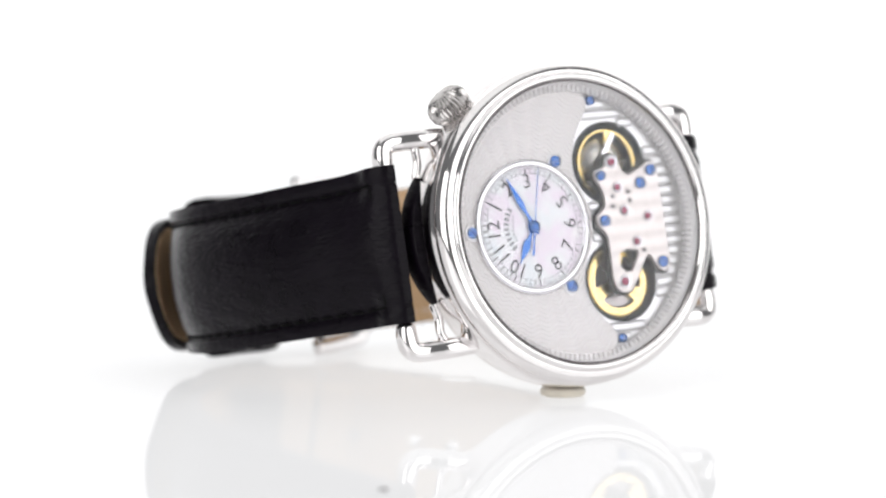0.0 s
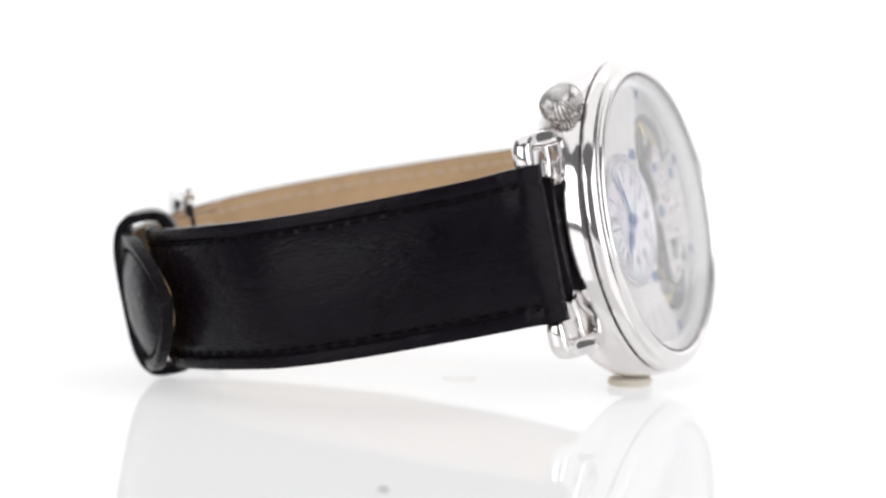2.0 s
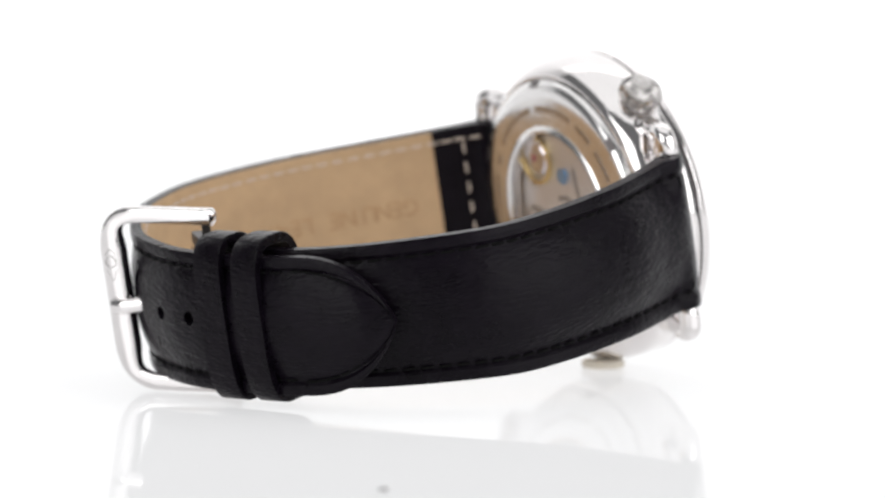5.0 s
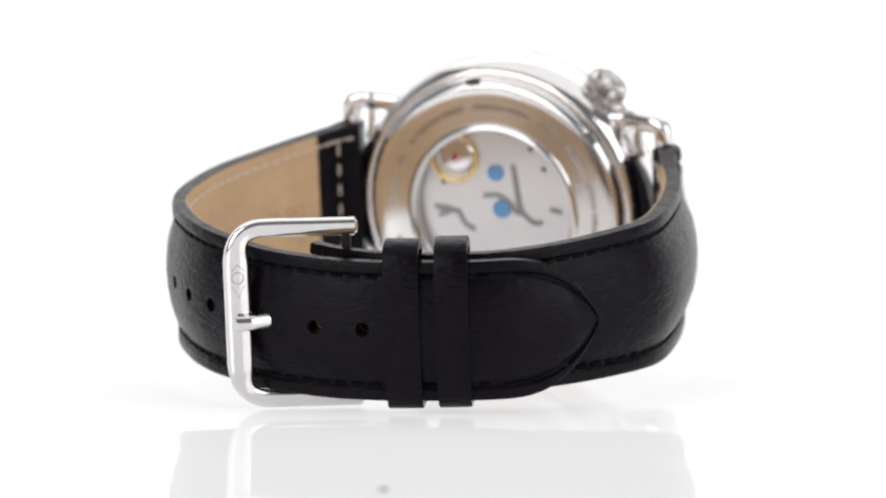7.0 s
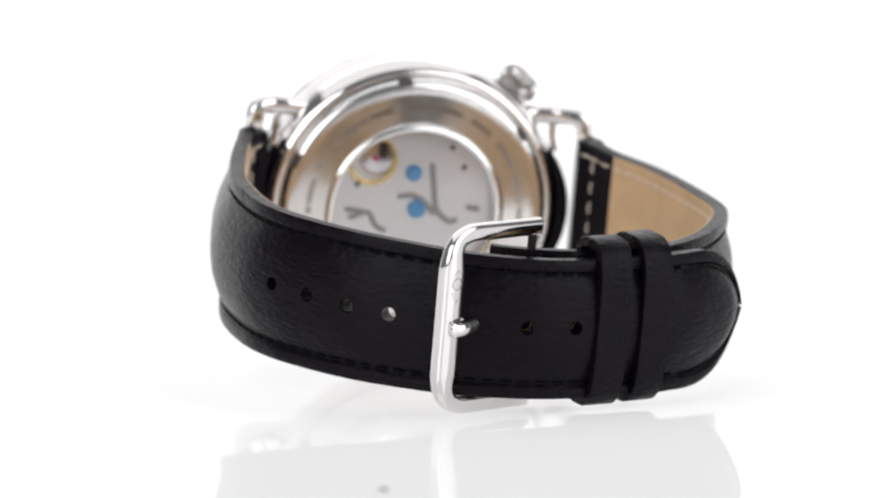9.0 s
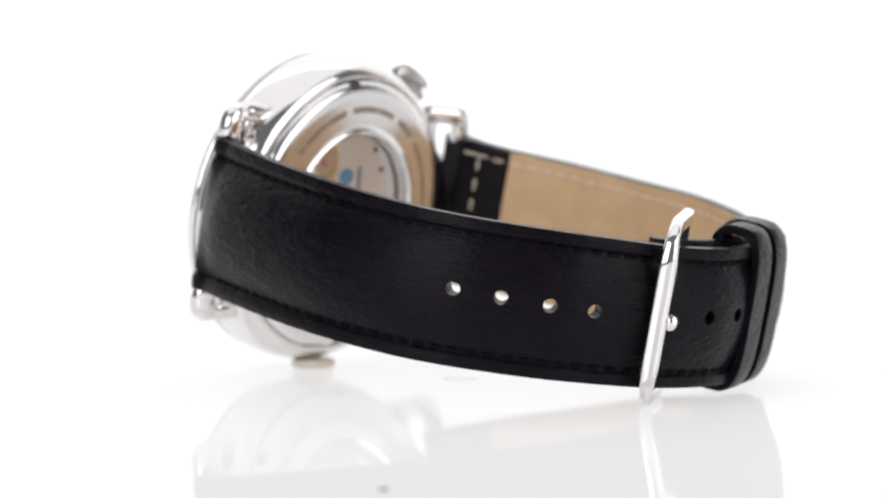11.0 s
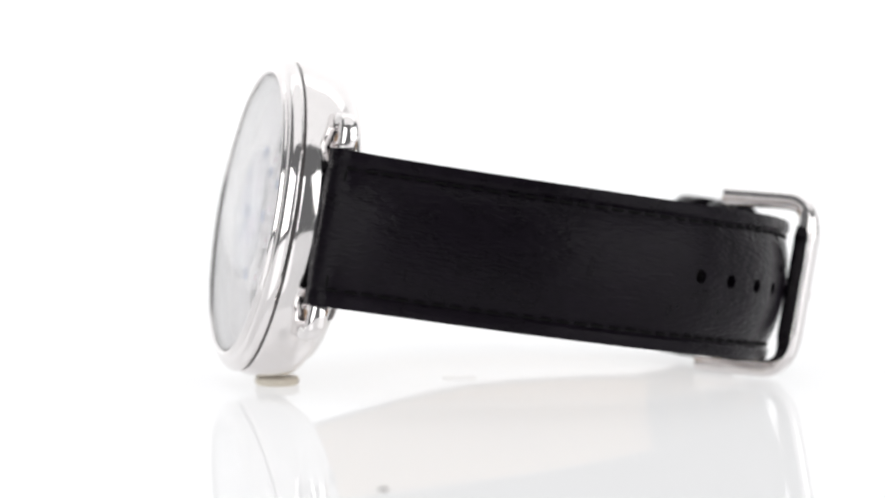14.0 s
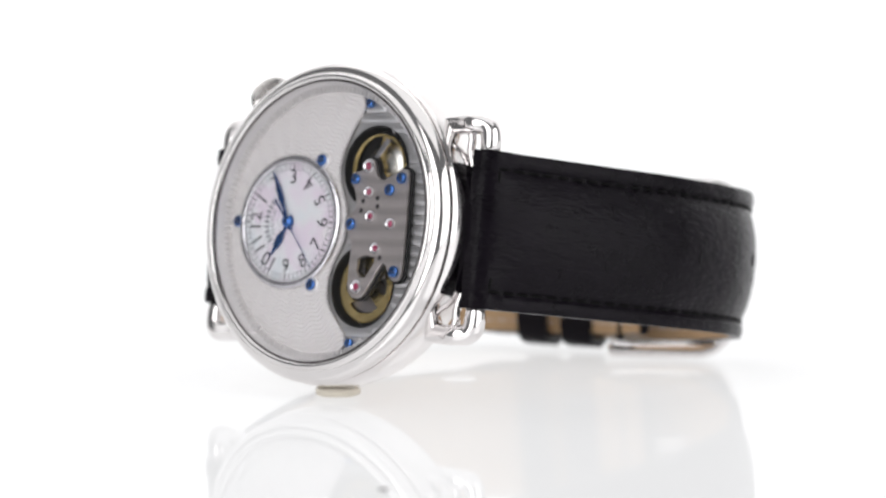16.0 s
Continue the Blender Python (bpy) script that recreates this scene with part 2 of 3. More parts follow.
def ball(r, flat=1.0, seg=20):
    return ring_mesh([(0, r * flat)] + [(r * math.sin(math.pi * k / 10), r * flat * math.cos(math.pi * k / 10)) for k in range(1, 10)] + [(0, -r * flat)], seg, False)


def lettering(name, text, size, material, parent, m, label="", depth=0.02, align="CENTER", bold=0.0):
    """Flat raised print in Blender's own font, as a mesh."""
    cu = bpy.data.curves.new(name, "FONT")
    cu.body, cu.size, cu.align_x, cu.align_y, cu.extrude = text, size * MM, align, "CENTER", depth * MM
    cu.resolution_u = 3
    cu.offset = bold * MM
    tmp = bpy.data.objects.new(name, cu)
    scene.collection.objects.link(tmp)
    me = bpy.data.meshes.new_from_object(tmp.evaluated_get(bpy.context.evaluated_depsgraph_get()))
    bpy.data.objects.remove(tmp)
    me.name = name
    me.materials.clear()
    me.materials.append(material)
    ob = new(name, me)
    ob.parent = parent
    ob.matrix_basis = m
    if label:
        tagged(ob, label)
    return ob


def at(x, y, z, rz=0.0, rx=0.0, ry=0.0):
    return pose(x * MM, y * MM, z * MM, rx, ry, rz)


# ---------------------------------------------------------------- table and backdrop
bm = bmesh.new()
bmesh.ops.create_cube(bm, size=1.0)
bmesh.ops.scale(bm, vec=(1.3, 0.70, 0.02), verts=bm.verts)
bmesh.ops.translate(bm, vec=(0, 0.10, -0.01), verts=bm.verts)
bmesh.ops.bevel(bm, geom=bm.edges[:], offset=0.002, segments=3, affect="EDGES")
table = tagged(part("table_top", bm, white_top, smooth=False), "glossy white acrylic table top with added glow that mirrors the watch", "table", kind="structure")

bm = bmesh.new()
sweep = [(0.455, -0.02), (0.456, 0.02), (0.47, 0.10), (0.50, 0.25), (0.56, 0.6), (0.62, 1.3)]
cols = [[bm.verts.new((x, y + 0.004 * d, z)) for y, z in sweep] for x, d in ((-1.6, 0), (-0.8, 0), (0, 0), (0.8, 0), (1.6, 0))]
for a, b in zip(cols, cols[1:]):
    for i in range(len(sweep) - 1):
        bm.faces.new((a[i], a[i + 1], b[i + 1], b[i]))
backdrop = tagged(part("backdrop", bm, paper), "plain white paper backdrop with added glow behind the table", "backdrop", kind="structure")

bm = bmesh.new()
bmesh.ops.create_grid(bm, x_segments=4, y_segments=4, size=3.0)
bmesh.ops.translate(bm, vec=(0, -1.5, -0.75), verts=bm.verts)
tagged(part("studio_floor", bm, floor_grey, smooth=False), "dark grey studio floor below the table", "floor", kind="structure")

# ---------------------------------------------------------------- the watch
def space(u, v, n, o):
    return Matrix(((u[0], v[0], n[0], o[0] * MM), (u[1], v[1], n[1], o[1] * MM), (u[2], v[2], n[2], o[2] * MM), (0, 0, 0, 1)))


# case space: x from 12 to 6 o'clock, y from 9 to 3 o'clock, z out of the dial
CASE = space((0.84217, 0.53759, 0.04166), (-0.13445, 0.13455, 0.98174), (0.52217, -0.83240, 0.18559), (15.91, -22.333, 23.308))
# the strap sits in its lugs half a degree off the case
STRAP = space((0.83685, 0.54597, 0.03995), (-0.13592, 0.13654, 0.98127), (0.53029, -0.82660, 0.18847), (15.964, -22.724, 23.29))

watch = tagged(new("wristwatch"), "polished steel skeleton wristwatch with black leather strap standing on its side", "wristwatch")


def wp(name, bm, material, label="", m=None, home=CASE):
    """A part of the watch in case space, or in the strap's."""
    return part(name, bm, material, watch, label, home @ (m or Matrix()))


def build_case():
    belly = [tuple(p) for p in spline([(21.4, -0.8), (21.58, -1.4), (21.66, -2.6), (21.6, -4.2), (21.35, -5.6), (20.9, -6.9), (20.35, -7.7), (19.9, -8.05)], 5)]
    prof = [(19.2, -0.74), (21.1, -0.74)] + belly + [(19.55, -8.2), (19.2, -8.12), (19.1, -7.7), (18.0, -7.6), (18.0, -6.0), (19.2, -6.0)]
    wp("case", ring_mesh(prof, 160), steel, "mirror-polished round steel case body")
    crest = [tuple(p) for p in spline([(18.9, 1.65), (19.2, 1.95), (19.5, 1.98), (19.78, 1.78), (19.95, 1.45), (20.25, 1.38), (20.75, 1.2), (21.15, 0.8), (21.42, 0.25), (21.5, -0.15), (21.38, -0.42)], 4)]
    bez = [(18.75, 0.9)] + crest + [(21.05, -0.48), (20.2, -0.5), (18.8, -0.5)]
    wp("bezel", ring_mesh(bez, 160), steel, "stepped mirror-polished steel bezel")
    wp("bezel_gasket", ring_mesh(round_profile([(18.72, 1.5), (18.95, 1.5), (18.95, 1.78), (18.72, 1.78)], 0.06), 160), dark_steel)
    top = [(0, 3.0)] + [(18.8 * k / 10, 1.75 + 1.25 * (1 - (k / 10) ** 2)) for k in range(1, 11)]
    bot = [(r, h - 0.35) for r, h in top[::-1]]
    cr = wp("crystal", ring_mesh(top + bot, 96, False), glass, "clear slightly domed watch glass")
    cr.visible_shadow = False
    # dark ring added so that the seam groove reads as a dark line
    wp("seam_dark_ring", ring_mesh([(20.0, -0.52), (21.08, -0.52), (21.08, -0.72), (20.0, -0.72)], 160), dark_steel)
    # screw-down back with its ring, six notches and a window
    back = [(11.5, -9.5), (11.7, -9.95), (12.1, -10.15), (12.5, -10.0), (12.7, -9.72), (13.0, -9.68), (16.6, -9.5), (17.9, -9.44), (18.3, -9.3), (18.75, -8.9), (19.0, -8.3), (18.9, -7.6), (11.5, -8.4)]
    cb = wp("caseback", ring_mesh(back, 128), back_steel, "polished steel screw back with a viewing window")
    for k in range(6):
        a = 60 * k + 22
        notch = prism([(-1.0, -0.55), (1.0, -0.55), (1.0, 0.55), (-1.0, 0.55)], -0.03, 0.03, 0.01)
        part("notch", notch, dark_steel, cb, "", pose(18.55 * MM * math.cos(radians(a)), 18.55 * MM * math.sin(radians(a)), -9.1 * MM, 0, 0, a + 90) @ pose(0, 0, 0, 137, 0, 0))
    for k in range(54):
        a = 6.4 * k
        if k % 9 == 3 or k % 13 == 5:
            continue
        w = 0.55 + 0.25 * ((k * 7) % 3)
        bar = prism([(-w, -0.42), (w, -0.42), (w, 0.42), (-w, 0.42)], -0.02, 0.02, 0.01)
        part("engraved_bar", bar, faint_engraving, cb, "", at(15.1 * math.cos(radians(a)), 15.1 * math.sin(radians(a)), -9.61, a + 90))
    win = wp("back_glass", ring_mesh([(0, -9.55), (11.55, -9.55), (11.55, -9.75), (0, -9.75)], 72, False), glass, "clear back window")
    win.visible_shadow = False


def build_movement_back():
    plate = wp("movement", ring_mesh([(0, -7.6), (16.5, -7.6), (16.5, -7.9), (0, -7.9)], 72, False), movement_mat, "silver-grey movement plate seen through the back")
    for x, y, r in ((0.1, 5.25, 1.05), (-0.7, 0.1, 1.2)):
        part("blue_screw", ring_mesh([(0, -0.35), (r, -0.35), (r + 0.1, -0.25), (r + 0.1, 0.1), (0, 0.1)], 32, False), pale_blue, plate, "pale blue round cap", at(x, y, -8.05))
    part("back_balance", ring_mesh(round_profile([(3.0, -0.3), (3.6, -0.3), (3.6, 0.2), (3.0, 0.2)], 0.1), 48), brass, plate, "gilt balance rim", at(6.2, 7.0, -8.2))
    part("balance_cock", ring_mesh([(0, -0.6), (2.2, -0.5), (2.6, -0.1), (2.6, 0.1), (0, 0.1)], 32, False), steel, plate, "", at(5.6, 7.5, -8.2))
    part("jewel", ball(0.5, 0.6), ruby, plate, "", at(5.8, 7.4, -8.75))
    for pts in ([(-2.5, 6.5), (-3.0, 3.0), (-3.6, 0.0), (-5.4, -1.6), (-6.6, -1.4)], [(2.0, 1.8), (0.0, 2.0), (-1.6, 1.2), (-3.2, -0.6)], [(8.8, -1.4), (6.2, -0.6), (5.0, -2.4), (3.6, -3.2)], [(9.4, -0.2), (7.0, -0.4)], [(-8.0, 0.5), (-9.6, 0.2)]):
        path = [(p[0], p[1], -7.95) for p in spline(pts, 6)]
        part("bridge_gap", tube(path, 0.42, 8, 0.3), engraving, plate)
    for x, y in ((-5.2, 9.0), (-7.1, 6.2), (8.0, 3.4)):
        part("pin", ball(0.4, 0.6, 12), dark_steel, plate, "", at(x, y, -8.0))


def build_crown():
    a = 130.9
    m = Matrix.Rotation(radians(a), 4, "Z") @ pose(-0.45 * MM, 0, -3.3 * MM, 0, 90, 0)
    wp("crown_tube", ring_mesh([(0, 20.4), (1.5, 20.4), (1.5, 21.4), (1.15, 21.6), (1.15, 22.2), (0, 22.2)], 32, False), steel, "", m)
    prof = [(0, 21.75), (1.5, 21.75), (2.2, 21.95), (2.68, 22.5), (2.86, 23.1), (2.84, 23.8), (2.55, 24.5), (1.95, 25.1), (1.0, 25.45), (0, 25.5)]
    seg = 168
    bm = ring_mesh(prof, seg, False)
    for v in bm.verts:
        r = math.hypot(v.co.x, v.co.y) / MM
        if r > 0.5:
            th = math.atan2(v.co.y, v.co.x)
            k = 1 + 0.06 * min(1, (r - 0.5)) * math.cos(28 * th)
            v.co.x *= k
            v.co.y *= k
    wp("crown", bm, crown_steel, "fluted onion-shaped steel crown", m)


def build_lugs():
    for side, bar, z, off, front in ((-1, 24.2, -6.9, -0.45, -4.2), (1, 23.0, -5.5, 0.0, -3.3)):
        for up in (-1, 1):
            path = spline([(side * 15.5, up * 13.7 + off, -5.0), (side * 18.5, up * 13.9 + off, -5.1), (side * (bar - 2.6), up * 13.95 + off, z + 0.6), (side * (bar - 1.0), up * 13.8 + off, z + 0.2), (side * (bar - 0.2), up * 13.1 + off, z + 0.05), (side * bar, up * 12.0 + off, z), (side * bar, up * 10.2 + off, z)], 7)
            lug = wp("lug", tube(path, [1.34] * (len(path) - 6) + [1.32, 1.3, 1.28, 1.24, 1.18, 1.1], 20, 1.0, (0, 0, 1), 0.8), steel, "bent polished steel wire lug", home=STRAP)
            part("lug_collar", tube(spline([(side * 19.4, up * 13.4, -5.2), (side * 19.9, up * 12.2, -5.4), (side * 19.8, up * 10.4, -5.5), (side * 20.3, up * 8.4, -5.6)], 6), 0.6, 12), steel, lug)
        wp("spring_bar", tube([(side * bar, -10.0, z - 0.1), (side * bar, 10.0, z - 0.1)], 0.75, 12), steel, home=STRAP)
        # curved leather end piece between strap and case
        bm = bmesh.new()
        rows = []
        for k in range(25):
            u = (k - 12) / 12
            a = radians(23.5 * u)
            w = 1.0 - u * u
            r0, r1 = 21.2, 21.5 + 1.2 * w
            zt, zb = front - 0.5 * (1 - w), front - 2.4 - 0.8 * w
            rows.append([bm.verts.new((side * r * MM * math.cos(a), r * MM * math.sin(a), z * MM)) for r, z in ((r0, zt), (r1 - 0.35, zt - 0.05), (r1, zt - 0.5), (r1, zb), (r0, zb))])
        for p, q in zip(rows, rows[1:]):
            for i in range(5):
                bm.faces.new((p[i], p[(i + 1) % 5], q[(i + 1) % 5], q[i]))
        bm.faces.new(rows[0])
        bm.faces.new(rows[-1][::-1])
        wp("strap_end_piece", bm, leather, "curved black leather filler against the case")


build_case()
build_movement_back()
build_crown()
build_lugs()


# ---------------------------------------------------------------- dial side
SC = (-6.7, 0.0)          # centre of the small dial
BAL = (7.2, 7.5)          # balance wheel
BAR = (6.6, -8.3)         # barrel wheel


def build_dial():
    wp("base_plate", ring_mesh([(0, -3.6), (18.6, -3.6), (18.6, -4.0), (0, -4.0)], 96, False), blackened, "dark base plate under the movement")
    # striped plate with two round windows
    edge = circle(0, 0, 18.2, 96)
    wp("striped_plate", prism(edge, -1.4, -0.95, 0.06, [circle(*BAL, 5.5, 48), circle(*BAR, 5.4, 48)]), stripes, "silver plate with ribbed stripes and two round windows")
    plate = [c for c in watch.children if c.name.startswith("striped_plate")][0]
    y = -15.8
    while y < 16.2:
        end = math.sqrt(17.3 ** 2 - y * y)
        start = 3.4
        for cx, cy, r in ((*BAL, 5.65), (*BAR, 5.55)):
            if abs(y - cy) < r - 0.3:
                start = max(start, cx + math.sqrt(r * r - (y - cy) ** 2) + 0.35)
        if end - start > 1.6:
            path = [(start + (end - start) * k / 8, y, -0.95) for k in range(9)]
            part("rib", tube(path, 0.675, 12, 0.4), stripes, plate)
        y += 1.36
    # engraved front plate with a curved free edge
    rim = circle(0, 0, 18.2, 90, 78, 282)
    lower = [tuple(p) for p in spline([(3.3, -17.7), (4.5, -16.3), (4.3, -14.7), (2.7, -12.9), (1.1, -10.8), (0.6, -8.3), (1.1, -5.8), (2.2, -3.7), (2.9, -1.8), (3.0, 0.0), (2.9, 1.8), (2.3, 3.4), (1.5, 5.2), (1.1, 7.5), (1.6, 9.9), (2.9, 12.7), (4.3, 14.7), (4.5, 16.3), (3.3, 17.7)], 5)]
    wp("dial", prism(rim[1:-1] + lower, -0.72, -0.30, 0.12), guilloche, "silver engine-turned dial plate with wave pattern")
    # ribbed inner flange
    fl = wp("flange", ring_mesh([(18.15, -0.6), (18.25, -0.3), (18.85, 1.3), (19.1, 1.3), (19.1, -0.8), (18.15, -0.8)], 128), silver, "ribbed silver inner flange")
    for k in range(150):
        a = 2.4 * k
        rib_copy(fl, a)
    # raised ring and pearl dial
    wp("chapter_ring", ring_mesh([(7.95, 0.02), (8.1, 0.22), (8.3, 0.32), (8.75, 0.30), (9.0, 0.12), (9.1, -0.3), (7.9, -0.3)], 112), ring_steel, "raised silver ring round the small dial", at(*SC, 0))
    sub = wp("small_dial", ring_mesh([(0, 0.06), (7.98, 0.06), (7.98, -0.2), (0, -0.2)], 96, False), pearl, "mother-of-pearl small dial with black numerals", at(*SC, 0))
    for r in (7.75, 7.05):
        part("minute_line", ring_mesh([(r, 0.075), (r + 0.07, 0.075), (r + 0.07, 0.085), (r, 0.085)], 96), grey_print, sub)
    for k in range(60):
        a = 6 * k
        w = 0.10 if k % 5 == 0 else 0.05
        tick = prism([(7.12, -w), (7.75, -w), (7.75, w), (7.12, w)], 0.07, 0.085, 0.002)
        part("minute_tick", tick, ink, sub, "", pose(0, 0, 0, 0, 0, a), smooth=False)
    for h in range(1, 13):
        a = radians(180 - 30 * h)
        lettering("numeral", str(h), 2.75, ink, sub, at(6.0 * math.cos(a), 6.0 * math.sin(a), 0.085, math.degrees(a) - 90 + NUMERAL_TURN[h]), "", 0.008, "CENTER", 0.0)
    for count, r, spread, w, h in ((9, 4.1, 38, 0.17, 0.40), (8, 3.15, 30, 0.08, 0.2)):
        for k in range(count):
            a = 180 + spread * (2 * k / (count - 1) - 1)
            bar = prism([(-h, -w), (h, -w), (h, w), (-h, w)], 0, 0.012, 0.002)
            part("logo_bar", bar, grey_print, sub, "", pose(0, 0, 0, 0, 0, a) @ at(r, 0, 0.075), smooth=False)
    return sub


def rib_copy(fl, a):
    if "rib" not in RIB:
        RIB["rib"] = part("rib", prism([(17.5, -0.15), (18.95, -0.2), (18.95, 0.2), (17.5, 0.15)], -0.75, 0.22, 0.15), silver, fl)
        ob = RIB["rib"]
    else:
        ob = new("rib", RIB["rib"].data)
        ob.parent = fl
    ob.matrix_basis = Matrix.Rotation(radians(a), 4, "Z") @ at(0, 0, 0.1)
    return ob


RIB = {}
NUMERAL_TURN = {h: 180 if 4 <= h <= 9 else 0 for h in range(1, 13)}
small_dial = build_dial()


for x, y in ((-16.1, 0.0), (-1.8, 8.35), (-1.8, -8.35)):
    wp("screw_ear", ring_mesh([(0, 0.02), (1.0, 0.02), (1.15, -0.08), (1.15, -0.35), (0, -0.35)], 32, False), silver, "", at(x, y, 0.0))


def screw(x, y, z, r, turn):
    s = wp("blue_screw", ring_mesh([(0, 0.42), (r * 0.8, 0.42), (r * 0.97, 0.34), (r, 0.2), (r, -0.2), (0, -0.2)], 28, False), blued, "domed blued steel screw", at(x, y, z, turn))
    part("slot", prism([(-r * 0.9, -0.07), (r * 0.9, -0.07), (r * 0.9, 0.07), (-r * 0.9, 0.07)], 0.40, 0.435, 0.01), dark_steel, s, "", None, False)


for k, (x, y, z, r) in enumerate(((5.4, 16.0, -0.6, 0.62), (5.4, -15.9, -0.6, 0.62), (-16.1, 0.0, -0.2, 0.78), (-1.8, 8.35, 0.0, 0.78), (-1.8, -8.35, 0.0, 0.78), (12.9, 6.0, 0.28, 0.78), (12.95, -6.4, 0.28, 0.78), (4.6, -0.2, 0.28, 0.78), (11.0, 4.4, 0.28, 0.8), (4.85, 5.8, 0.28, 0.7))):
    screw(x, y, z, r, 25 + 53 * k)


def build_movement_front():
    outline = [(4.0, 6.6), (5.7, 6.9), (6.0, 8.1), (6.9, 8.6), (7.9, 8.1), (8.3, 6.3), (9.4, 5.6), (10.6, 6.2), (11.8, 6.6), (12.6, 7.2), (13.7, 7.1), (14.0, 6.2), (14.2, 0.0), (14.2, -6.6), (13.8, -7.5), (12.8, -7.7), (12.0, -7.1), (11.3, -5.5), (10.6, -5.3), (9.2, -7.5), (8.0, -9.4), (7.1, -10.0), (6.0, -10.0), (5.1, -9.3), (4.8, -8.2), (4.85, -5.0), (4.9, -2.6), (4.3, -1.5), (3.5, -0.9), (3.5, 0.5), (4.3, 1.1), (5.1, 1.8), (5.1, 3.2), (4.6, 4.6), (3.9, 5.4)]
    soft = []
    for i, c in enumerate(outline):
        p, q = np.array(outline[i - 1]), np.array(outline[(i + 1) % len(outline)])
        c = np.array(c)
        a, b = c + (p - c) * 0.28, c + (q - c) * 0.28
        soft += [tuple(a), tuple(0.25 * a + 0.5 * c + 0.25 * b), tuple(b)]
    mouth = [(6.4, -4.7), (7.6, -4.3), (9.3, -4.6), (9.2, -5.3), (7.9, -7.2), (6.9, -7.2), (6.2, -6.3)]
    wp("bridge", prism(soft, -0.2, 0.32, 0.12, [mouth]), bridge_mat, "brushed steel bridge plate with jewels and blue screws")
    # slightly larger black plate that draws the shade in the gap round the bridge
    gap = []
    for i, c in enumerate(soft):
        d = np.array(soft[(i + 1) % len(soft)]) - np.array(soft[i - 1])
        d /= np.linalg.norm(d)
        gap.append((c[0] - d[1] * 0.34, c[1] + d[0] * 0.34))
    wp("bridge_shade", prism(gap, -0.94, -0.25, 0.02, [mouth]), blackened, "black plate standing for the shade round the bridge")
    for x, y, r in ((6.85, 7.55, 0.95), (7.3, 4.1, 0.82), (7.9, 0.9, 0.82), (11.55, -0.1, 0.82), (9.25, -3.35, 0.82), (6.5, -8.5, 0.95)):
        cup = wp("jewel_cup", ring_mesh([(r * 0.5, 0.1), (r * 0.62, 0.2), (r * 0.9, 0.24), (r, 0.12), (r, -0.1), (r * 0.5, -0.1)], 32), steel, "polished jewel setting", at(x, y, 0.29))
        part("jewel", ball(r * 0.52, 0.45, 16), ruby, cup, "dark red ruby", at(0, 0, 0.06))
    for x, y in ((6.4, 2.9), (8.9, 3.3), (9.0, 2.2), (10.2, -4.6), (6.2, 1.6)):
        wp("pin_hole", ring_mesh([(0, 0.03), (0.34, 0.03), (0.34, -0.05), (0, -0.05)], 20, False), dark_steel, "", at(x, y, 0.30))
    # barrel wheel with teeth and spokes
    teeth = []
    for k in range(72):
        a = 360 / 72 * k
        for da, r in ((0, 4.45), (1.4, 4.8), (2.9, 4.8), (3.9, 4.45)):
            teeth.append((r * math.cos(radians(a + da)), r * math.sin(radians(a + da))))
    wedge = []
    for k in range(3):
        a0, a1 = 120 * k + 16, 120 * k + 104
        wedge.append(circle(0, 0, 3.55, 16, a0, a1) + circle(0, 0, 1.5, 10, a1 - 6, a0 + 6))
    wheel = wp("barrel_wheel", prism(teeth, -0.25, 0.1, 0.05, wedge), brass, "gilt toothed wheel with three spokes", at(*BAR, -1.7, 85))
    part("hub", ring_mesh([(0, 0.5), (0.9, 0.5), (1.1, 0.35), (1.1, -0.2), (0, -0.2)], 32, False), steel, wheel)
    wp("well", ring_mesh([(5.35, -0.72), (5.5, -0.72), (5.5, -3.6), (5.35, -3.6)], 64), blackened, "", at(*BAR, 0))
    wp("well", ring_mesh([(5.45, -0.72), (5.6, -0.72), (5.6, -3.6), (5.45, -3.6)], 64), blackened, "", at(*BAL, 0))
    wp("barrel_drum", ring_mesh([(0, 0.0), (3.3, 0.0), (3.5, -0.2), (3.5, -0.7), (0, -0.7)], 48, False), drum_steel, "", at(*BAR, -2.2))
    # balance cock under the bridge
    wp("balance_seat", ring_mesh([(0, 0.95), (1.2, 0.88), (2.2, 0.66), (3.1, 0.3), (3.7, -0.1), (3.9, -0.4), (0, -0.4)], 56, False), nickel, "polished round seat under the balance wheel", at(BAL[0] + 0.5, BAL[1] + 0.5, -2.75))
    wp("regulator_arm", prism([(6.2, 8.6), (7.4, 8.9), (9.0, 11.2), (8.4, 11.6)], -1.2, -1.0, 0.05), steel, "")


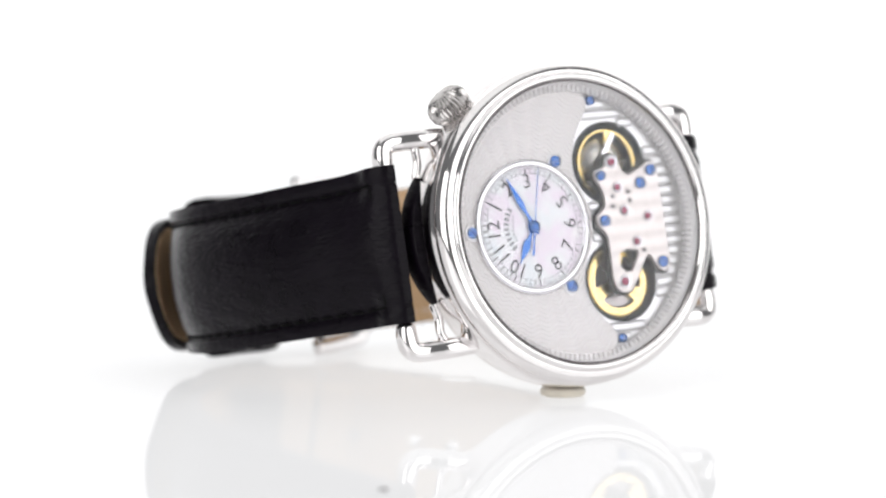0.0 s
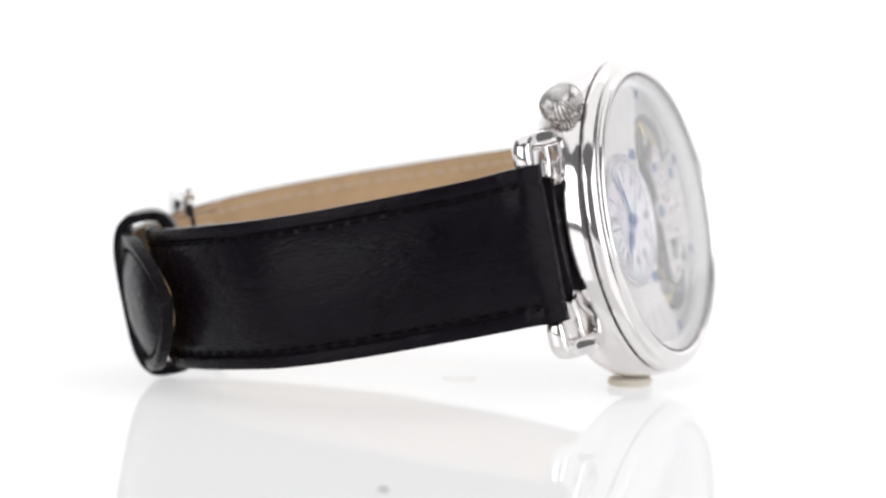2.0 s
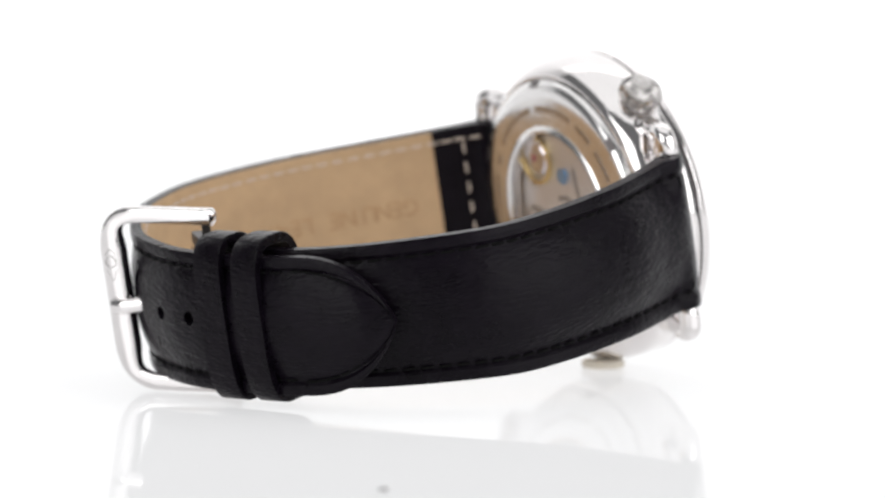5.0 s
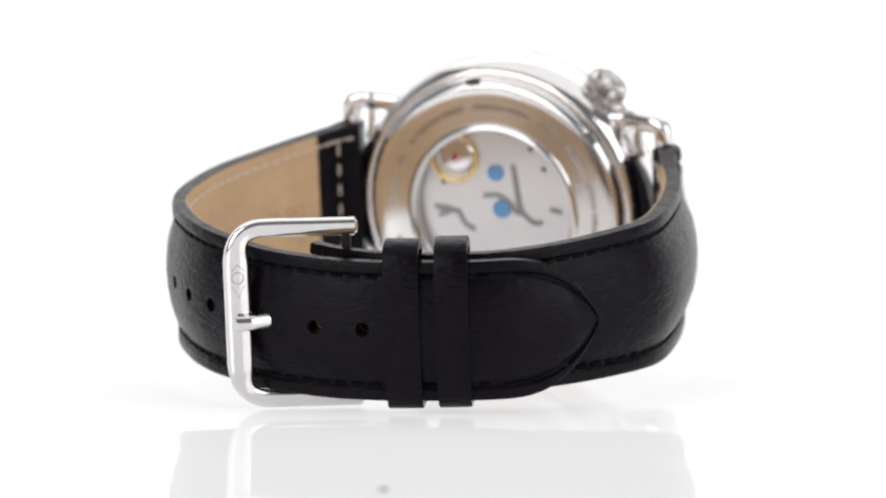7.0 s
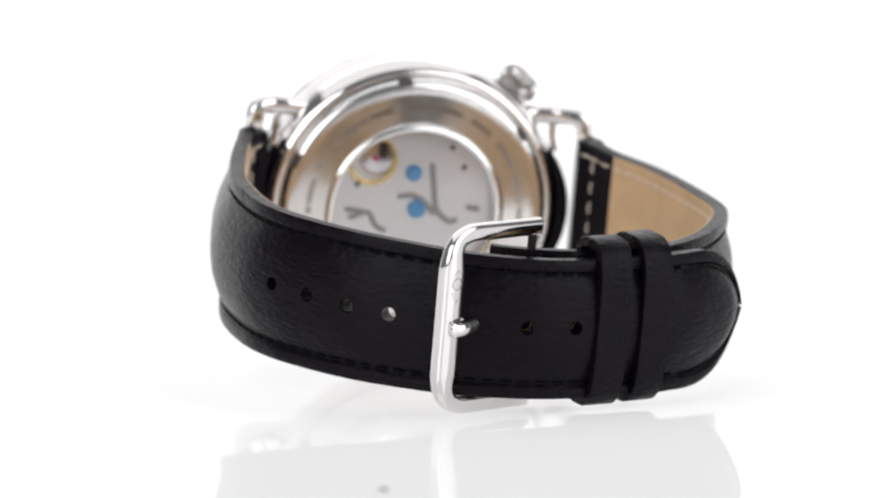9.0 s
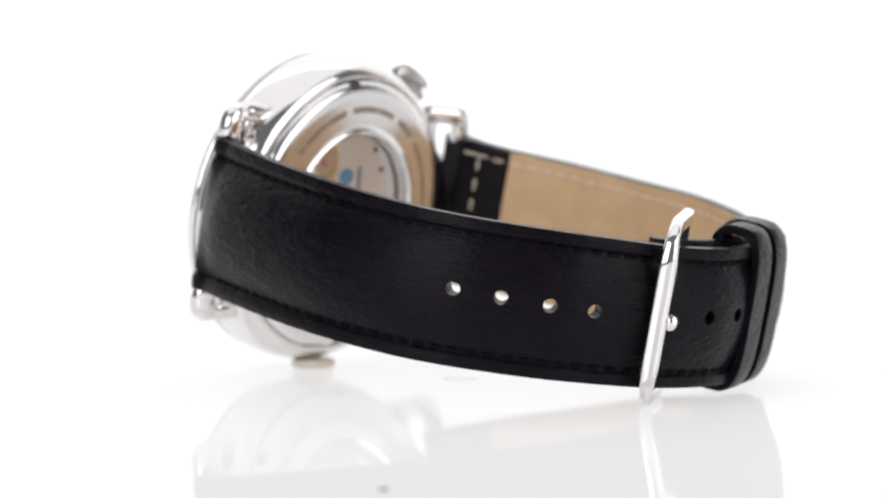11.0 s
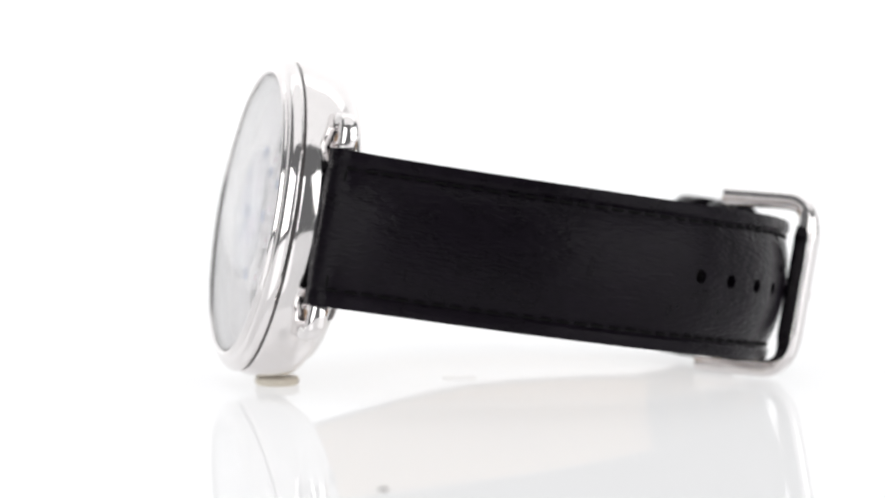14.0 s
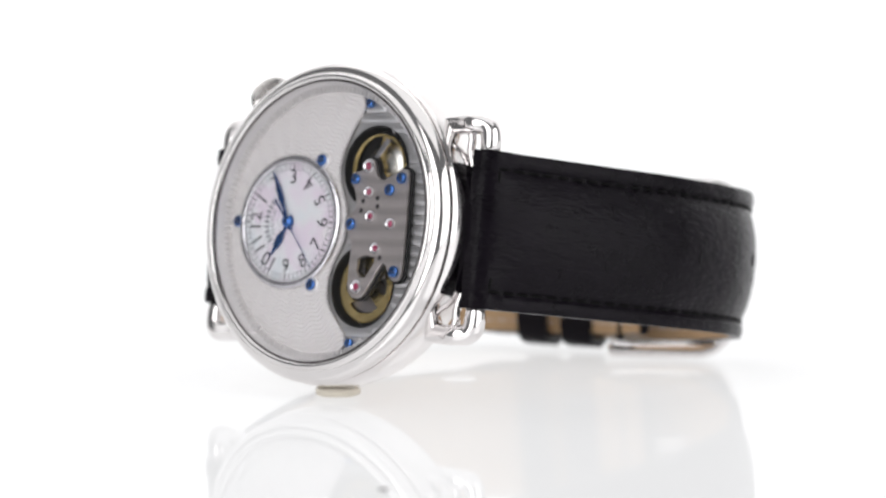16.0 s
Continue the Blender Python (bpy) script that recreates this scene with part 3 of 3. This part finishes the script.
def build_balance():
    spokes = []
    for k in range(3):
        a0, a1 = 120 * k + 6, 120 * k + 114
        spokes.append(circle(0, 0, 4.25, 22, a0, a1) + circle(0, 0, 0.9, 8, a1 - 10, a0 + 10))
    ob = wp("balance_wheel", prism(circle(0, 0, 4.6, 72), -0.25, 0.25, 0.06, spokes), brass, "gilt three-armed balance wheel", at(*BAL, -1.5))
    for k in range(12):
        part("rim_screw", ball(0.26, 0.9, 10), brass, ob, "", at(4.5 * math.cos(radians(30 * k + 15)), 4.5 * math.sin(radians(30 * k + 15)), 0))
    coil = [(0.5 + 2.3 * k / 150) for k in range(151)]
    part("hairspring", tube([(r * math.cos(radians(14 * i)), r * math.sin(radians(14 * i)), -0.45) for i, r in enumerate(coil)], 0.06, 5), dark_steel, ob)
    part("staff", ring_mesh([(0, 0.5), (0.35, 0.5), (0.5, 0.3), (0.5, -0.6), (0, -0.6)], 20, False), steel, ob)
    return ob


build_movement_front()
balance = build_balance()


# ---------------------------------------------------------------- pointers; each mesh points along its own -x
def leaf(length, width, tail, wtail):
    pts = [(tail, -wtail), (tail, wtail)]
    up = [(0.0, 0.28), (-length * 0.28, 0.22), (-length * 0.45, width), (-length * 0.62, width * 0.95), (-length * 0.85, 0.16), (-length, 0.03)]
    pts += up + [(x, -y) for x, y in up[::-1]]
    return pts


def clock(seconds):
    """Turn in case space of a pointer that stands at that second mark."""
    return -6.0 * seconds


hour = wp("hour_pointer", prism(leaf(5.5, 0.62, 1.0, 0.18), -0.04, 0.06, 0.03), blued, "blued steel leaf-shaped hour pointer", at(*SC, 0.30, clock(50.1)))
minute = wp("minute_pointer", prism(leaf(7.6, 0.45, 1.2, 0.16), -0.04, 0.06, 0.03), blued, "blued steel leaf-shaped minute pointer", at(*SC, 0.48, clock(10.6)))
second = wp("second_pointer", prism([(3.9, -0.16), (3.9, 0.16), (0, 0.09), (-7.9, 0.035), (-7.9, -0.035), (0, -0.09)], -0.03, 0.04, 0.015), blued, "thin blued steel second pointer", at(*SC, 0.66, clock(17)))
wp("centre_cap", ring_mesh([(0, 0.34), (0.5, 0.3), (0.78, 0.14), (0.85, -0.1), (0.85, -0.45), (0, -0.45)], 32, False), blued, "round blued centre cap", at(*SC, 0.62))


# ---------------------------------------------------------------- strap
def ribbon(ctrl):
    """Samples of a strap in case space. ctrl rows: x, z of the outer face, y of its middle, half width, edge thickness, pad height."""
    rows = np.array(spline(ctrl, 9))
    out = []
    n = len(rows)
    run = 0.0
    for i in range(n):
        d = rows[min(i + 1, n - 1)][:2] - rows[max(i - 1, 0)][:2]
        d /= np.linalg.norm(d)
        if i:
            run += np.linalg.norm(rows[i][:2] - rows[i - 1][:2])
        out.append((rows[i], d, run))
    return out


def frame_at(rib, run, sign):
    """Point on the outer face, direction along, outward direction, at a length along the strap."""
    runs = [r[2] for r in rib]
    i = max(1, min(len(rib) - 1, int(np.searchsorted(runs, run))))
    a, b = rib[i - 1], rib[i]
    t = (run - a[2]) / max(1e-6, b[2] - a[2])
    row = a[0] * (1 - t) + b[0] * t
    d = a[1] * (1 - t) + b[1] * t
    d /= np.linalg.norm(d)
    return row, d, np.array((-d[1], d[0])) * sign


SECT = [-1.0, -0.985, -0.95, -0.90, -0.85, -0.80, -0.765, -0.73, -0.66, -0.56, -0.4, -0.2, 0.0, 0.2, 0.4, 0.56, 0.66, 0.73, 0.765, 0.80, 0.85, 0.90, 0.95, 0.985, 1.0]


def pad_height(w):
    a = abs(w)
    if a > 0.80:
        return 0.34 * math.sqrt(max(0.0, 1 - ((a - 0.89) / 0.115) ** 2)) - 0.05
    if a > 0.73:
        return -0.16 if a > 0.75 else 0.05
    return 0.05 + 0.95 * (1 - (a / 0.73) ** 2.4)


def swell(run):
    """How far the padding has risen at a length from the lug."""
    k = min(1.0, max(0.0, (run - 3.4) / 3.4))
    return 0.25 + 0.75 * k * k * (3 - 2 * k)


def strap_mesh(rib, sign, tip=0.0):
    bm = bmesh.new()
    rings = []
    total = rib[-1][2]
    for row, d, run in rib:
        x, z, y, hw, thick, pad = row
        o = np.array((-d[1], d[0])) * sign
        k = 1.0
        if tip and total - run < tip:
            q = 1 - (total - run) / tip
            k = max(0.02, (1 - q ** 2.5) ** 0.75)
        ends = swell(run)
        sunk = pad * ends
        padk = sunk * (min(1.0, (total - run) / (tip * 0.3)) if tip else 1.0)
        ring = []
        for w in SECT:
            h = pad_height(w)
            if abs(w) > 0.78:
                h *= min(1.0, run / 5.0)
            h = h * padk if h > 0 and abs(w) < 0.75 else h
            h -= sunk
            ring.append(bm.verts.new(Vector((x + o[0] * h, y + w * hw * k, z + o[1] * h)) * MM))
        for w in SECT[::-1]:
            h = -thick - pad + (0.12 if abs(w) > 0.98 else 0)
            ring.append(bm.verts.new(Vector((x + o[0] * h, y + w * hw * k * 0.995, z + o[1] * h)) * MM))
        rings.append(ring)
    m = len(rings[0])
    for a, b in zip(rings, rings[1:]):
        for i in range(m):
            bm.faces.new((a[i], a[(i + 1) % m], b[(i + 1) % m], b[i]))
    bm.faces.new(rings[0])
    bm.faces.new(rings[-1][::-1])
    return bm


def lining_mesh(rib, sign, r0, r1, tip=0.0):
    """Thin tan lining on the inner face from one length to another."""
    bm = bmesh.new()
    rings = []
    total = rib[-1][2]
    for row, d, run in rib:
        if run < r0 or run > r1:
            continue
        x, z, y, hw, thick, pad = row
        o = np.array((-d[1], d[0])) * sign
        k = 1.0
        if tip and total - run < tip:
            k = max(0.02, (1 - (1 - (total - run) / tip) ** 2.5) ** 0.75) * 0.88
        ring = []
        for w, h in ((-0.985, 0.15), (-0.985, -0.16), (-0.5, -0.22), (0, -0.24), (0.5, -0.22), (0.985, -0.16), (0.985, 0.15)):
            hh = -thick - pad + h
            ring.append(bm.verts.new(Vector((x + o[0] * hh, y + w * hw * k, z + o[1] * hh)) * MM))
        rings.append(ring)
    m = len(rings[0])
    for a, b in zip(rings, rings[1:]):
        for i in range(m):
            bm.faces.new((a[i], a[(i + 1) % m], b[(i + 1) % m], b[i]))
    bm.faces.new(rings[0])
    bm.faces.new(rings[-1][::-1])
    return bm


def stitch_mesh(length):
    bm = tube([(-length / 2, 0, -0.10), (-length * 0.3, 0, 0.06), (length * 0.3, 0, 0.06), (length / 2, 0, -0.10)], 0.17, 7)
    me = bpy.data.meshes.new("stitch")
    bm.to_mesh(me)
    bm.free()
    me.polygons.foreach_set("use_smooth", [True] * len(me.polygons))
    return me


STITCH = stitch_mesh(1.55)
STITCH.materials.append(thread)
PALE = stitch_mesh(1.5)
PALE.materials.append(pale_thread)


def stitch(parent, mesh, p, along, out):
    along, out = Vector(along).normalized(), Vector(out).normalized()
    side = out.cross(along).normalized()
    out = along.cross(side)
    ob = new("stitch", mesh)
    ob.parent = parent
    ob.matrix_basis = Matrix(((along.x, side.x, out.x, p[0] * MM), (along.y, side.y, out.y, p[1] * MM), (along.z, side.z, out.z, p[2] * MM), (0, 0, 0, 1)))


def sew(ob, rib, sign, r0, r1, inner=None, step=2.45, cross=(), wy=0.775):
    n = int((r1 - r0) / step)
    for k in range(n + 1):
        row, d, o = frame_at(rib, r0 + step * k, sign)
        for s in (-1, 1):
            h = -row[5] * swell(r0 + step * k) - 0.03
            stitch(ob, STITCH, (row[0] + o[0] * h, row[2] + s * wy * row[3], row[1] + o[1] * h), (d[0], 0, d[1]), (o[0], 0, o[1]))
            if inner is not None and k % 1 == 0:
                g = -row[4] - row[5] - 0.22
                stitch(inner, PALE, (row[0] + o[0] * g, row[2] + s * 0.83 * row[3], row[1] + o[1] * g), (d[0], 0, d[1]), (-o[0], 0, -o[1]))
    for r in cross:
        row, d, o = frame_at(rib, r, sign)
        for k in range(7):
            h = -row[5] * swell(r) + 0.02
            stitch(ob, STITCH, (row[0] + o[0] * h, row[2] + (-0.66 + 0.22 * k) * row[3], row[1] + o[1] * h), (0, 1, 0), (o[0], 0, o[1]))


A_CTRL = [(-23.7, -4.9, 0, 10.45, 3.4, 0.4), (-25.4, -5.3, 0, 10.45, 3, 0.8), (-27.6, -7.8, 0, 10.4, 2.2, 1.755), (-29.8, -12.4, -0.15, 10.25, 2, 2.025), (-33.6, -20.5, -0.15, 10.15, 2, 2.16), (-36.3, -31.5, -0.1, 10.05, 2, 2.16), (-36.6, -42, 0.2, 9.95, 1.9, 1.755), (-32.8, -51.2, 0.7, 9.75, 1.8, 1.215), (-27.2, -58.8, 1.1, 9.55, 1.6, 0.6), (-20.9, -64.4, 1.4, 9.4, 1.5, 0.5), (-13, -67.6, 1.6, 9.35, 1.4, 0.3), (-7, -68.6, 1.75, 9.3, 1.3, 0.2), (-2.5, -67.8, 1.6, 9.3, 1.3, 0.2), (1.6, -66.5, 1.6, 9.2, 1.3, 0.2), (4.0, -65.5, 1.6, 9.2, 1.3, 0.2)]
B_CTRL = [(21.9, -3.5, 0, 10.45, 3.4, 0.4), (23.9, -4, 0, 10.45, 3, 0.8), (26, -6.4, 0.05, 10.4, 2.2, 1.3), (28.6, -11.4, 0.15, 10.3, 2, 1.95), (31.5, -21.5, 0.4, 10.2, 2, 2.08), (33.65, -34, 0.8, 10.1, 1.9, 1.95), (32.95, -46, 1.2, 10, 1.8, 1.69), (30.45, -53.6, 1.5, 9.95, 1.7, 1.43), (26.5, -59.6, 1.72, 9.9, 1.6, 1.3), (22.3, -64.5, 1.88, 9.85, 1.5, 1.3), (17.5, -68.2, 1.95, 9.75, 1.5, 1.17), (9, -72.6, 1.85, 9.55, 1.4, 1.17), (0.3, -73.9, 1.65, 9.4, 1.4, 1.17), (-6.3, -73.5, 1.55, 9.35, 1.4, 1.17), (-14, -71.5, 1.45, 9.35, 1.4, 1.17), (-22, -68.6, 1.35, 9.35, 1.4, 1.3), (-29, -63.8, 1.2, 9.35, 1.4, 1.3), (-33.9, -58.8, 1.1, 9.35, 1.4, 1.17)]
RIB_A, RIB_B = ribbon(A_CTRL), ribbon(B_CTRL)
SA, SB = -1, 1
TIP = 13.5                # length of the pointed end


def run_at(rib, x, z):
    """The length along the strap that is nearest to a place."""
    return min(rib, key=lambda r: (r[0][0] - x) ** 2 + (r[0][1] - z) ** 2)[2]


def punch(ob, places):
    """Cuts round holes right through a strap and keeps the result as its mesh."""
    cm = bmesh.new()
    for p, o in places:
        q = Vector((o[0], 0, o[1])).to_track_quat("Z", "Y").to_matrix().to_4x4()
        bmesh.ops.create_cone(cm, cap_ends=True, segments=18, radius1=0.95 * MM, radius2=0.95 * MM, depth=14 * MM, matrix=Matrix.Translation(Vector(p) * MM) @ q)
    me = bpy.data.meshes.new("cutter")
    cm.to_mesh(me)
    cm.free()
    cut = new("cutter", me)
    cut.parent, cut.matrix_basis = ob.parent, ob.matrix_basis.copy()
    bpy.context.view_layer.update()
    mod = ob.modifiers.new("punch", "BOOLEAN")
    mod.operation, mod.object, mod.solver = "DIFFERENCE", cut, "EXACT"
    done = bpy.data.meshes.new_from_object(ob.evaluated_get(bpy.context.evaluated_depsgraph_get()))
    ob.modifiers.clear()
    if len(done.polygons) > 50:
        ob.data = done
    bpy.data.objects.remove(cut)


def build_straps():
    a = wp("strap_short", strap_mesh(RIB_A, SA), leather, "padded black leather strap half with the buckle", home=STRAP)
    la = part("lining", lining_mesh(RIB_A, SA, 11.0, 200), lining, a, "tan leather lining")
    sew(a, RIB_A, SA, 4.6, RIB_A[-1][2] - 2, la, cross=(4.0,))
    b = wp("strap_long", strap_mesh(RIB_B, SB, TIP), leather, "padded black leather strap half with punched holes and pointed tip", home=STRAP)
    lb = part("lining", lining_mesh(RIB_B, SB, 11.0, RIB_B[-1][2] - 0.7, TIP), lining, b, "tan leather lining")
    sew(b, RIB_B, SB, 4.6, RIB_B[-1][2] - TIP - 1.6, lb, cross=(4.0,))
    # stitches that follow the tip
    total = RIB_B[-1][2]
    for k in range(7):
        q = 0.1 + 0.125 * k
        row, d, o = frame_at(RIB_B, total - TIP * (1 - q) - 1.2, SB)
        row2, d2, o2 = frame_at(RIB_B, total - TIP * (1 - q) - 0.2, SB)
        for s in (-1, 1):
            w0, w1 = 0.8 * (1 - q ** 2.5) ** 0.75, 0.8 * (1 - (q + 0.07) ** 2.5) ** 0.75
            p0 = Vector((row[0], row[2] + s * w0 * row[3], row[1]))
            p1 = Vector((row2[0], row2[2] + s * w1 * row2[3], row2[1]))
            mid = (p0 + p1) / 2 + Vector((o[0], 0, o[1])) * (-row[5] - 0.04)
            stitch(b, STITCH, mid, p1 - p0, (o[0], 0, o[1]))
    holes = [(29.3, -53.8), (26.3, -59.8), (22.4, -64.6), (17.8, -69.0), (9.0, -74.3), (0.3, -75.4), (-6.3, -75.2)]
    places = []
    for x, z in holes:
        row, d, o = frame_at(RIB_B, run_at(RIB_B, x, z), SB)
        places.append(((row[0], 2.05, row[1]), o))
    punch(b, places)
    punch(lb, places)
    # pale cross stitch on the black inner strap ends
    for rib, sg, ob in ((RIB_A, SA, a), (RIB_B, SB, b)):
        row, d, o = frame_at(rib, 6.6, sg)
        g = -row[4] - row[5] - 0.02
        for k in range(6):
            stitch(ob, PALE, (row[0] + o[0] * g, row[2] + (-0.7 + 0.28 * k) * row[3], row[1] + o[1] * g), (0, 1, 0), (-o[0], 0, -o[1]))
    return a, b


strap_a, strap_b = build_straps()


def emboss():
    """Stamped words on the tan lining of the long strap half; they read from the case outwards."""
    home = [c for c in strap_b.children if c.name.startswith("lining")][0]
    run = 16.6
    for ch in "GENUINE LEATHER":
        row, d, o = frame_at(RIB_B, run, SB)
        g = -row[4] - row[5] - 0.245
        x, y, z = Vector((d[0], 0, d[1])), Vector((0, -1, 0)), Vector((-o[0], 0, -o[1]))
        p = (row[0] + o[0] * g, row[2] + 0.2, row[1] + o[1] * g)
        m = Matrix(((x.x, y.x, z.x, p[0] * MM), (x.y, y.y, z.y, p[1] * MM), (x.z, y.z, z.z, p[2] * MM), (0, 0, 0, 1)))
        if ch != " ":
            lettering("stamped_letter", ch, 3.4, stamp, home, m, "", 0.02)
        run += 1.1 if ch == "I" else 2.15


emboss()


ANG = [2 * math.pi * (k + 0.5) / 64 for k in range(64)]


def build_loops():
    for x, z, wide, mid_h, half_h in ((-11.2, -73.0, 4.6, -3.5, 4.1), (-17.9, -70.5, 4.3, -4.3, 4.9)):
        row, d, o = frame_at(RIB_B, run_at(RIB_B, x, z), SB)
        mid = Vector((row[0], row[2], row[1]))
        out, al = Vector((o[0], 0, o[1])), Vector((d[0], 0, d[1]))
        outer = [(0.45 + 11.2 * sgp(math.cos(a), 0.52), mid_h + half_h * sgp(math.sin(a), 0.62)) for a in ANG]
        inner = [(0.45 + 10.0 * sgp(math.cos(a), 0.52), mid_h + (half_h - 1.0) * sgp(math.sin(a), 0.62)) for a in ANG]
        bm = bmesh.new()
        rings = []
        for s, k in ((-0.5, 0.985), (-0.46, 1.0), (0.46, 1.0), (0.5, 0.985)):
            rings.append([bm.verts.new((mid + out * (h * (k if h > 0 else 1)) + Vector((0, 1, 0)) * y * k + al * s * wide) * MM) for y, h in outer])
        for s in (0.5, -0.5):
            rings.append([bm.verts.new((mid + out * h + Vector((0, 1, 0)) * y + al * s * wide) * MM) for y, h in inner])
        n = len(outer)
        for a, b in zip(rings, rings[1:] + rings[:1]):
            for i in range(n):
                bm.faces.new((a[i], a[(i + 1) % n], b[(i + 1) % n], b[i]))
        wp("keeper_loop", bm, leather, "black leather keeper loop round both strap halves", home=STRAP)


def build_buckle():
    # the frame leans: its bar lies over the strap, its arms run inwards to the hinge
    x_axis, out = Vector((0.850, 0, -0.5268)), Vector((-0.5268, 0, -0.850))
    org = Vector((11.0, 2.9, -73.8)) - x_axis * 8.3
    m = Matrix(((x_axis.x, 0, out.x, org.x * MM), (x_axis.y, -1, out.y, org.y * MM), (x_axis.z, 0, out.z, org.z * MM), (0, 0, 0, 1)))
    arm = [(-7.4, 11.6, -0.1), (-3.6, 11.6, -0.1), (0.0, 11.6, -0.1), (3.5, 11.6, -0.1), (5.6, 11.45, -0.1), (7.3, 10.6, -0.1), (8.2, 8.9, -0.1), (8.3, 6.0, -0.1), (8.3, 3.0, -0.1)]
    half = spline(arm, 5)
    path = half + [(8.3, 0, -0.1)] + [(p[0], -p[1], p[2]) for p in half[::-1]]
    path = [(p[0], p[1] + 0.06 * (8.3 - p[0]), p[2]) for p in path]
    thick = []
    for p in path:
        k = min(1.0, max(0.0, (abs(p[1]) - 7.0) / 3.8))
        thick.append(1.72 * (1 - k) + 1.15 * k)
    bm = tube(path, thick, 20, 0.72, (0, 0, 1), 0.6)
    frame_ob = wp("buckle", bm, steel, "polished steel tang buckle frame", m, STRAP)
    part("hinge_bar", tube([(-6.3, -10.6, 0), (-6.3, 12.4, 0)], 0.6, 12), blackened, frame_ob)
    part("tongue", tube(spline([(-6.3, 0.8, 0.2), (-1.0, 0.8, 0.3), (3.0, 0.8, 0.6), (5.6, 0.8, 1.2), (7.0, 0.8, 1.55), (8.6, 0.8, 1.45)], 6), 1.1, 14, 0.85), steel, frame_ob, "rounded steel tongue through a strap hole")
    em = ring_mesh([(0.72, 0.0), (0.82, 0.0), (0.82, 0.02), (0.72, 0.02)], 32)
    part("emblem_ring", em, engraving, frame_ob, "", at(8.3, -5.2, 1.14))
    for sx in (-1, 1):
        for y0, y1 in ((-7.0, -6.1), (-2.6, -4.2)):
            part("emblem_line", tube([(8.3, y0, 1.12), (8.3 + sx * 0.85, y1, 1.08)], 0.07, 6, 0.4), engraving, frame_ob)


build_loops()
build_buckle()

# ---------------------------------------------------------------- small things on the table
prop = part("prop_disc", ring_mesh([(0, 0.0), (2.5, 0.0), (2.9, 0.2), (3.05, 0.55), (3.0, 0.95), (2.7, 1.2), (1.6, 1.3), (0, 1.35)], 40, False), putty)
tagged(prop, "small cream putty disc that props up the watch case", "putty")
# the plug takes its added glow from the table's material
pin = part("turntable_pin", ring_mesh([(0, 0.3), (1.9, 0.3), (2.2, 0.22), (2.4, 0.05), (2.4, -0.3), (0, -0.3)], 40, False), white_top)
tagged(pin, "small round white plug with added glow in the table middle", "plug")
pin.location = (0.0006, 0.0006, 0)
speck = part("lint_speck", tube(spline([(-0.45, 0, 0.12), (-0.1, 0.15, 0.32), (0.3, 0.0, 0.3), (0.5, -0.2, 0.1)], 5), [0.14] * 16, 8), dark_steel)
tagged(speck, "tiny dark speck of lint on the table", "lint")
speck.location = (-0.0084, -0.1192, 0.0)


def motions():
    """The table top turns at an even pace with the watch on it; the second pointer runs and the balance swings."""
    steps = [0.5 * k for k in range(33)]
    walk(watch, [(t, pose(0, 0, 0, 0, 0, SPIN * t)) for t in steps])
    rows = []
    for t in steps:
        m = pose(0, 0, 0, 0, 0, SPIN * t)
        rows.append((t, m @ pose(PROP[0] * MM, PROP[1] * MM, 0)))
    walk(prop, rows)
    walk(second, [(t, CASE @ at(*SC, 0.66, clock(17.1 + t * SECOND_RATE))) for t in steps])
    swing = []
    k = 0
    while k * 0.2 <= 16.0001:
        swing.append((k * 0.2, CASE @ at(*BAL, -1.5, 40 if k % 2 else -40)))
        k += 1
    walk(balance, swing)


PROP = (14.4, -20.5)
SECOND_RATE = 1.33
motions()
